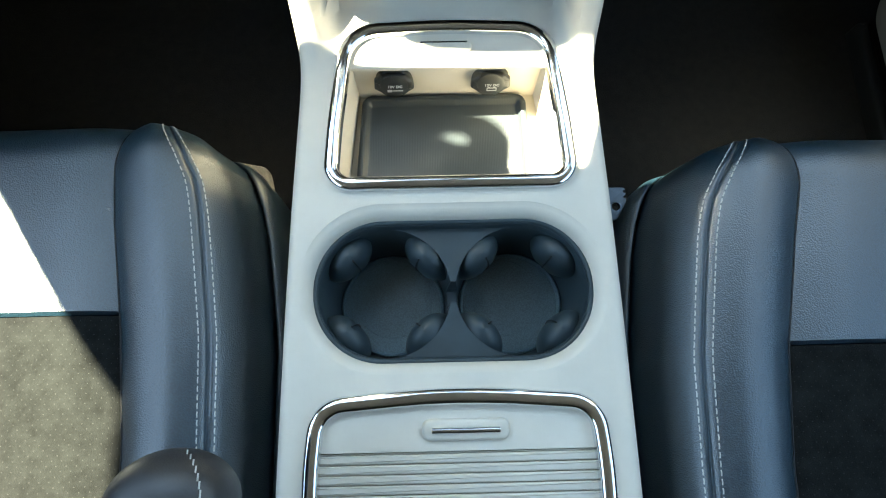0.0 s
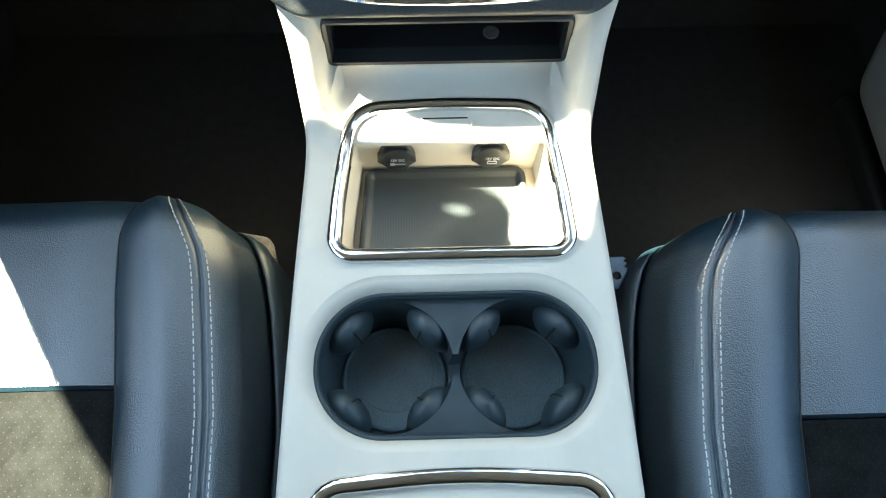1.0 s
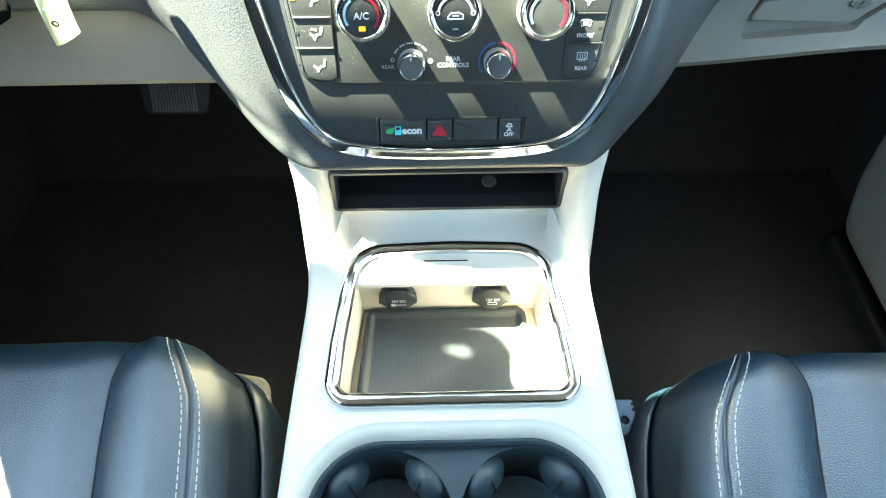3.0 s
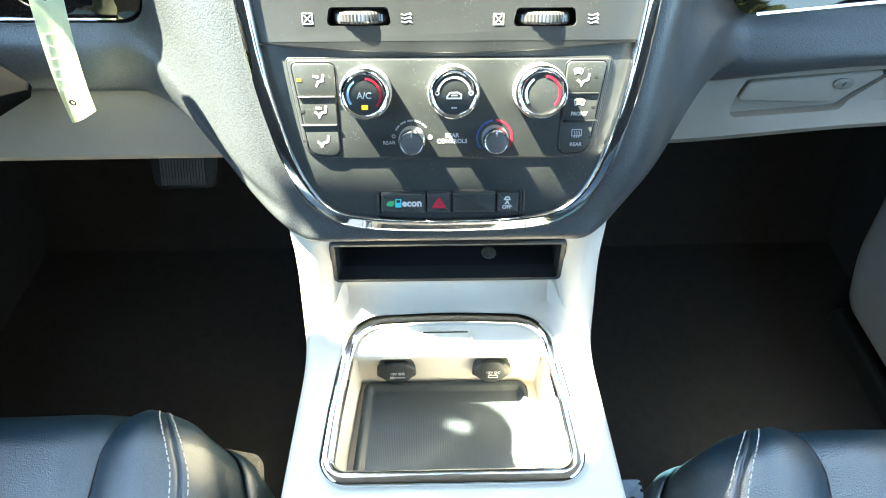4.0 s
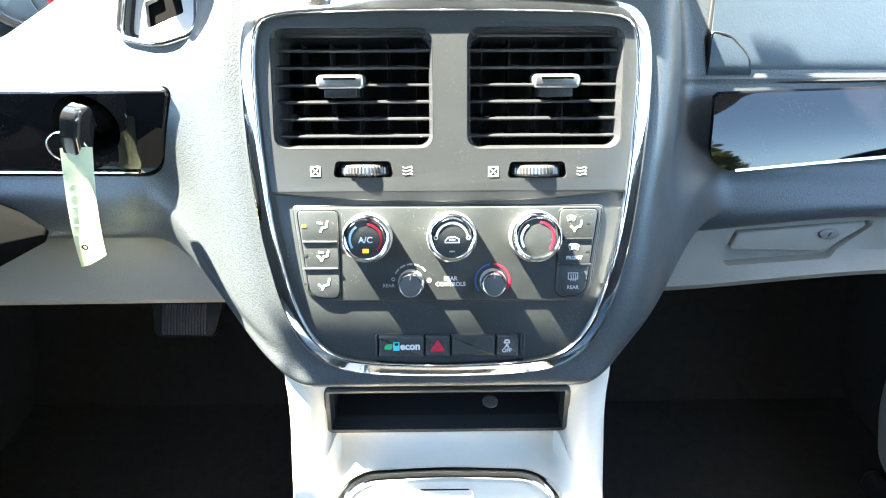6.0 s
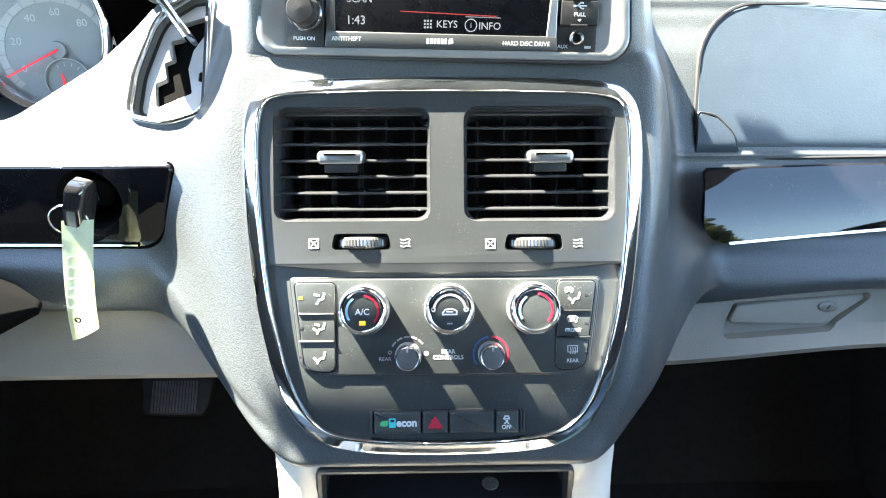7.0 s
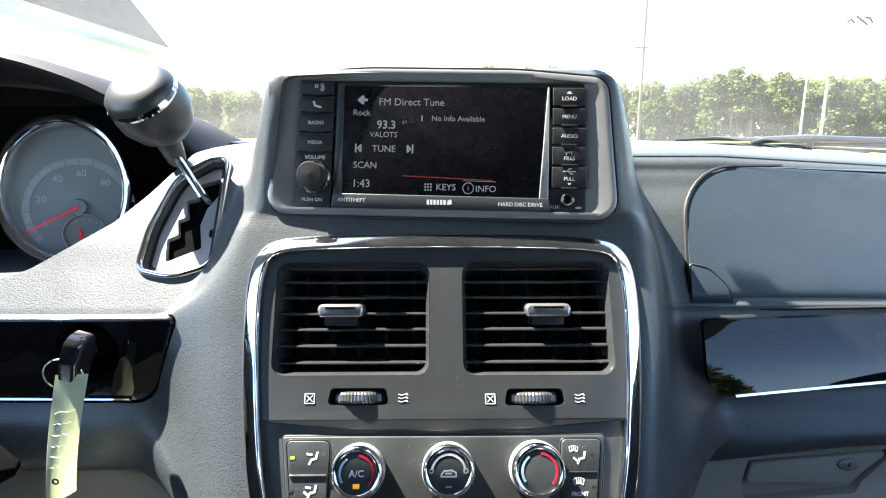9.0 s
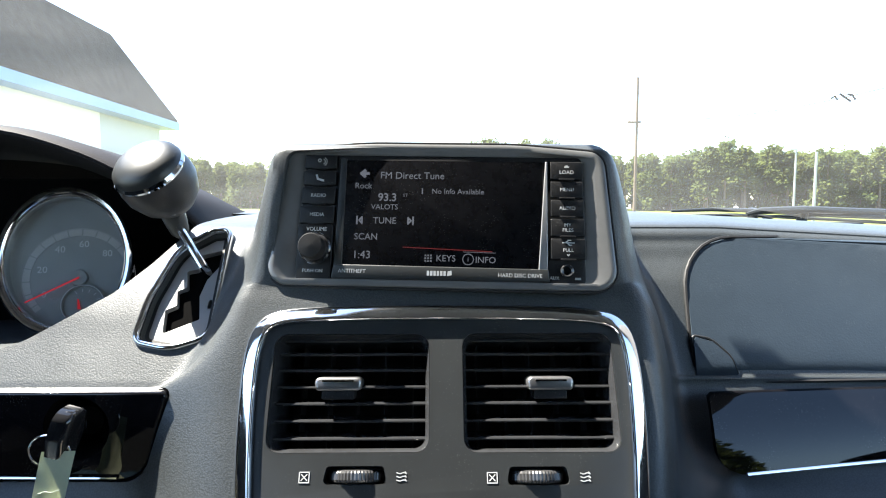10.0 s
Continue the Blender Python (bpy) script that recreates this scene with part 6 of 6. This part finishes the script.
bracket = thing("seat_bracket", "grey steel seat adjuster bracket beside the console", "bracket")
plate = carve(slab(rounded([(0.150, 0.156, 0.004), (0.172, 0.156, 0.006), (0.184, 0.176, 0.006), (0.184, 0.192, 0.004), (0.150, 0.192, 0.004)], 4), 0.272, 0.277, 0.001), slab(circle(0.0045, 20, 0.172, 0.171), 0.2, 0.4), slab(rect(0.006, 0.003, 0.001, 0.184, 0.181), 0.2, 0.4), slab(rect(0.006, 0.003, 0.001, 0.184, 0.187), 0.2, 0.4), slab(circle(0.003, 16, 0.164, 0.162), 0.2, 0.4))
part_mesh("plate", plate, STEEL, bracket)
part("upright", box(0.152, 0.158, 0.157, 0.191, 0.0, 0.275), STEEL, bracket)
flap = thing("carpet_flap", "pale edge of carpet trim below the driver seat", "carpet trim")
part("carpet_edge", slab(rounded([(-0.232, 0.16, 0.01), (-0.176, 0.17, 0.01), (-0.190, 0.226, 0.012), (-0.228, 0.234, 0.006)], 5), 0.255, 0.268, 0.004), CARPET_TAN, flap)
part("support", box(-0.225, -0.205, 0.165, 0.20, 0.0, 0.258), BLACK, flap)

# shroud of the steering column, coloured near-black to stand in for shade
column = thing("steering_column", "plastic steering column shroud under the dash, blackened in place of shade", "steering column")
rows = []
hull = rounded([(-0.290, 0.604, 0.004), (-0.345, 0.634, 0.02), (-0.52, 0.650, 0.02), (-0.52, 0.560, 0.02), (-0.352, 0.572, 0.02)], 6)
for y, du, dz in ((0.44, -0.075, -0.010), (0.40, -0.048, -0.004), (0.365, -0.004, 0.0), (0.355, 0.0, 0.0), (0.335, -0.022, 0.004), (0.30, -0.070, 0.010), (0.28, -0.100, 0.014)):
    rows.append([(x + du, y, z + dz) for x, z in hull])
part("shroud", loft(rows), MATT, column, "plastic shroud with shade put into its black")

# passenger door lower trim and sill
pocket_out = rounded([(-0.60, 0.080, 0.02), (0.535, 0.075, 0.06), (0.585, 0.16, 0.20), (0.64, 0.37, 0.04), (-0.60, 0.37, 0.02)], 10)
kick = part("kick_panel", slab(pocket_out, -0.760, -0.647, 0.03, fn=lambda y, z, x: (-x, y, z)), DOORMAT)
tagged(kick, "light grey moulded door pocket beside the footwell", "door trim", kind="structure")
sill = part("door_sill", slab(rect(1.15, 0.022, 0.006, -0.02, 0.687), 0.0, 0.032, 0.008, fn=lambda y, x, z: (x, y, z)), GREY)
tagged(sill, "dark grey plastic door sill strip on the carpet", "door sill", kind="structure")

# ---- outside ----
GZ = -0.55
ASPHALT = material("asphalt", (0.17, 0.17, 0.165), 0.9, grain=("noise", 60), bump=0.01, vary=0.2, vary_scale=0.6)
GRASS = material("grass", (0.13, 0.15, 0.035), 0.9, vary=0.35, vary_scale=0.4, spec=0.2)
LEAF = leaf_material("leaf", (0.088, 0.112, 0.042))
FASCIA = material("blue_fascia", (0.20, 0.33, 0.50), 0.5, vary=0.06, vary_scale=1.2)
PANEL = material("grey_cladding", (0.36, 0.40, 0.42), 0.7, grain=("ribs", 1.2), bump=0.02, vary=0.05, vary_scale=0.8)
BARK = material("bark", (0.16, 0.12, 0.09), 0.9, vary=0.25, vary_scale=3)
WOODPOLE = material("weathered_wood", (0.10, 0.07, 0.05), 0.85, vary=0.25, vary_scale=2)
ROOF = material("roof_metal", (0.030, 0.029, 0.028), 0.8, vary=0.35, vary_scale=3.0, spec=0.2, grain=("noise", 8), bump=0.02)
WALL = material("painted_wall", (0.62, 0.66, 0.68), 0.7, vary=0.05, vary_scale=0.8)
POLE = material("galvanised", (0.30, 0.31, 0.31), 0.5, metal=0.3, vary=0.1, vary_scale=2)
HOOD = material("car_paint", (0.30, 0.31, 0.32), 0.3, metal=0.5, vary=0.05, vary_scale=4)

gb = bmesh.new()
ring_r = [0.01, 3, 8, 15, 25, 40, 60, 90, 140, 260, 600, 1500, 4000]
loft([[(r * math.cos(a), r * math.sin(a), GZ) for a in np.linspace(0, 2 * math.pi, 65)[:-1]] for r in ring_r], bm=gb, cap=False)
tagged(part("ground", gb, ASPHALT), "grey asphalt parking ground", "ground", kind="structure")
rows = []
for y in np.linspace(7, 95, 20):
    rows.append([(x, y, GZ + 0.02 + 0.010 * max(0, y - 20) + 0.12 * noise.noise((x * 0.08, y * 0.08, 3))) for x in np.linspace(-110, 150, 60)])
tagged(part("grass_verge", loft(rows, closed=False), GRASS), "sunlit green and yellow grass field beyond the lot", "grass", kind="structure")


def wood(name, label, n, x0, x1, y0, y1, hmin, hmax, seed):
    """A belt of mixed pines and broadleaf trees, joined: nobody could count them."""
    rng = random.Random(seed)
    wood_ob = thing(name, label, "trees", kind="stuff")
    tv, tf, lv, lf = [], [], [], []
    for k in range(n):
        x = x0 + (x1 - x0) * (k + rng.random()) / n
        y = y0 + (y1 - y0) * rng.random() ** 1.2
        h = hmin + (hmax - hmin) * (0.55 + 0.45 * noise.noise((x * 0.05, y * 0.05, seed))) * rng.uniform(0.75, 1.1)
        z = GZ + 0.01 * max(0, y - 20)
        base = len(tv)
        for q, (zz, r) in enumerate(((0, 0.20), (0.5 * h, 0.13), (0.95 * h, 0.04))):
            for a in range(5):
                tv.append((x + r * math.cos(a * 1.2566), y + r * math.sin(a * 1.2566), z + zz))
        for q in range(2):
            for a in range(5):
                b2 = (a + 1) % 5
                tf.append((base + q * 5 + a, base + q * 5 + b2, base + q * 5 + 5 + b2, base + q * 5 + 5 + a))
        pine = rng.random() < 0.45
        low = rng.uniform(0.30, 0.45) if pine else rng.uniform(-0.04, 0.10)
        if pine:
            h *= 1.10
        wide = h * (rng.uniform(0.20, 0.28) if pine else rng.uniform(0.26, 0.40))
        clumps = rng.randint(26, 34)
        for c in range(clumps):
            t = rng.random()
            cz = z + h * (low + (1.0 - low) * t)
            rr = wide * (1 - t * 0.75) * rng.uniform(0.2, 1.0)
            ang = rng.random() * 6.283
            ccx, ccy = x + rr * math.cos(ang), y + rr * math.sin(ang)
            size = wide * rng.uniform(0.30, 0.55)
            for _ in range(42):
                d = Vector((rng.gauss(0, 1), rng.gauss(0, 1), rng.gauss(0, 0.7)))
                d = d.normalized() * size * rng.random() ** 0.5
                p = Vector((ccx, ccy, cz)) + d
                s = rng.uniform(0.16, 0.32)
                e1 = Vector((rng.gauss(0, 1), rng.gauss(0, 1), rng.gauss(0, 1))).normalized() * s
                e2 = e1.orthogonal().normalized() * s * 0.8
                i0 = len(lv)
                lv.extend([tuple(p - e1), tuple(p + e2), tuple(p + e1), tuple(p - e2)])
                lf.append((i0, i0 + 1, i0 + 2, i0 + 3))
    for nm, vv, ff, mt in (("trunks", tv, tf, BARK), ("foliage", lv, lf, LEAF)):
        me = bpy.data.meshes.new(nm)
        me.from_pydata(vv, [], ff)
        part_mesh(nm, me, mt, wood_ob, smooth=False)
    return wood_ob


wood("woodland", "far belt of sunlit mixed green trees", 240, 4, 95, 74, 98, 5.6, 9.1, 5)
wood("woodland", "far low belt of hazy green trees", 110, -75, -18, 85, 105, 5.6, 8.6, 9)

wood("woodland", "dark clump of trees behind the lot", 5, 10.2, 11.4, -25, -21, 7.4, 9.8, 21)


def post(name, label, x, y, z1, r, mat, arms=()):
    p = thing(name, label, "pole", Matrix.Translation((x, y, GZ)))
    part("shaft", tube([(0, 0, -0.3), (0, 0, (z1 - GZ) * 0.5), (0, 0, z1 - GZ)], [r, r * 0.9, r * 0.75], 12), mat, p)
    for nm, x0, x1, z, rr in arms:
        part(nm, tube([(x0, 0, z - GZ), (x1, 0, z - GZ)], rr, 8), mat, p)
    return p


post("utility_pole", "tall weathered wooden utility pole", 19.9, 56.1, 13.2, 0.16, WOODPOLE, (("crossbar", -0.9, 0.4, 8.9, 0.10), ("insulator", 1.2, 1.5, 6.0, 0.08)))
post("light_pole", "slim grey light pole with a lamp head", 28.5, 44.6, 5.2, 0.09, POLE, (("lamp_head", -0.55, 0.05, 5.15, 0.07),))
post("light_pole", "slim white light pole", 25.2, 37.3, 4.3, 0.10, POLE)
post("utility_pole", "tall weathered wooden utility pole", 38.0, 45.0, 12.6, 0.16, WOODPOLE, (("crossbar", -0.9, 0.4, 10.6, 0.10),))
wire = thing("power_line", "thin overhead power line strung between two poles", "wire")
pa, pb = Vector((19.9, 56.1, 8.9)), Vector((38.0, 45.0, 10.6))
pts = [pa.lerp(pb, t) - Vector((0, 0, 0.8 * math.sin(math.pi * t))) for t in np.linspace(0, 1, 24)]
part("cable", tube(pts, 0.03, 5), MATT, wire)
sp = pts[18]
for dx, pts3 in ((-0.75, ((-0.30, -0.10), (0.0, 0.10), (0.25, -0.22))), (0.05, ((-0.40, 0.30), (0.0, 0.05), (0.55, -0.32))), (0.62, ((-0.30, 0.26), (0.10, 0.20), (0.38, -0.18)))):
    part("spacer", tube([sp + Vector((dx + x, 0, z)) for x, z in pts3], 0.085, 6), MATT, wire, "dark line spacer")

hall = thing("building", "pale low building with a dark metal roof", "building")
part("wall", box(-34, -10.6, 4.0, 18.4, GZ, 4.0), WALL, hall, "pale painted wall")
part("end_wall", box(-34, -10.62, 18.4, 22.4, GZ, 4.0), PANEL, hall, "grey clad end wall")
rf = bmesh.new()
ev = [(-10.1, 0.0, 4.10), (-10.1, 22.8, 4.10), (-34.6, 22.8, 4.10), (-34.6, 0.0, 4.10)]
rg = [(-11.2, 4.0, 6.70), (-11.2, 20.3, 6.70), (-33.0, 20.3, 6.70), (-33.0, 4.0, 6.70)]
lo = [rf.verts.new((x, y, z - 0.35)) for x, y, z in ev]
e1 = [rf.verts.new(p) for p in ev]
r1 = [rf.verts.new(p) for p in rg]
rf.faces.new(list(reversed(lo)))
part("fascia", box(-34.4, -10.05, -0.05, 22.86, 3.72, 4.02), FASCIA, hall, "pale blue fascia board")
rf.faces.new(r1)
for i in range(4):
    j = (i + 1) % 4
    rf.faces.new((lo[i], lo[j], e1[j], e1[i]))
    rf.faces.new((e1[i], e1[j], r1[j], r1[i]))
part("roof", rf, ROOF, hall, "dark sloping metal roof", smooth=False)

# bonnet and wipers
rows = []
for y in np.linspace(1.20, 2.2, 12):
    t = (y - 1.20)
    rows.append([(x, y, 0.745 - 0.10 * t - 0.10 * t * t - 0.10 * (x / 0.8) ** 2) for x in np.linspace(-0.8, 0.8, 25)])
bm = loft(rows, closed=False)
bmesh.ops.solidify(bm, geom=list(bm.faces), thickness=0.01)
tagged(part("bonnet", bm, HOOD), "grey painted bonnet beyond the windscreen", "bonnet")
WIPERS = (
    ([(0.465, 1.12, 0.8205), (0.547, 1.12, 0.824), (0.626, 1.12, 0.822), (0.729, 1.12, 0.8176), (0.88, 1.10, 0.810)], 0.0045, "black windscreen wiper blade resting above the cowl"),
    ([(0.608, 1.105, 0.8150), (0.634, 1.105, 0.8215), (0.718, 1.105, 0.8245), (0.797, 1.105, 0.822), (0.91, 1.105, 0.819)], 0.0075, "black windscreen wiper arm with its hinge above the cowl"),
)
for pts, rad, lb in WIPERS:
    w = thing("wiper", lb, "wiper", group="wipers")
    part("blade", tube(pts, [rad * k for k in (0.5, 0.9, 1.0, 0.9, 0.8)], 8), BLACK, w)
    part("rubber", tube([Vector(p) + Vector((0.04, 0.012, -0.010 - 0.0008 * i)) for i, p in enumerate(pts)], 0.0035, 6), BLACK, w, "thin rubber edge")
    part("pivot", tube([Vector(pts[2]) + Vector((0.01, 0.01, 0.004)), Vector(pts[2]) + Vector((0.01, 0.03, -0.10))], 0.010, 10), BLACK, w)
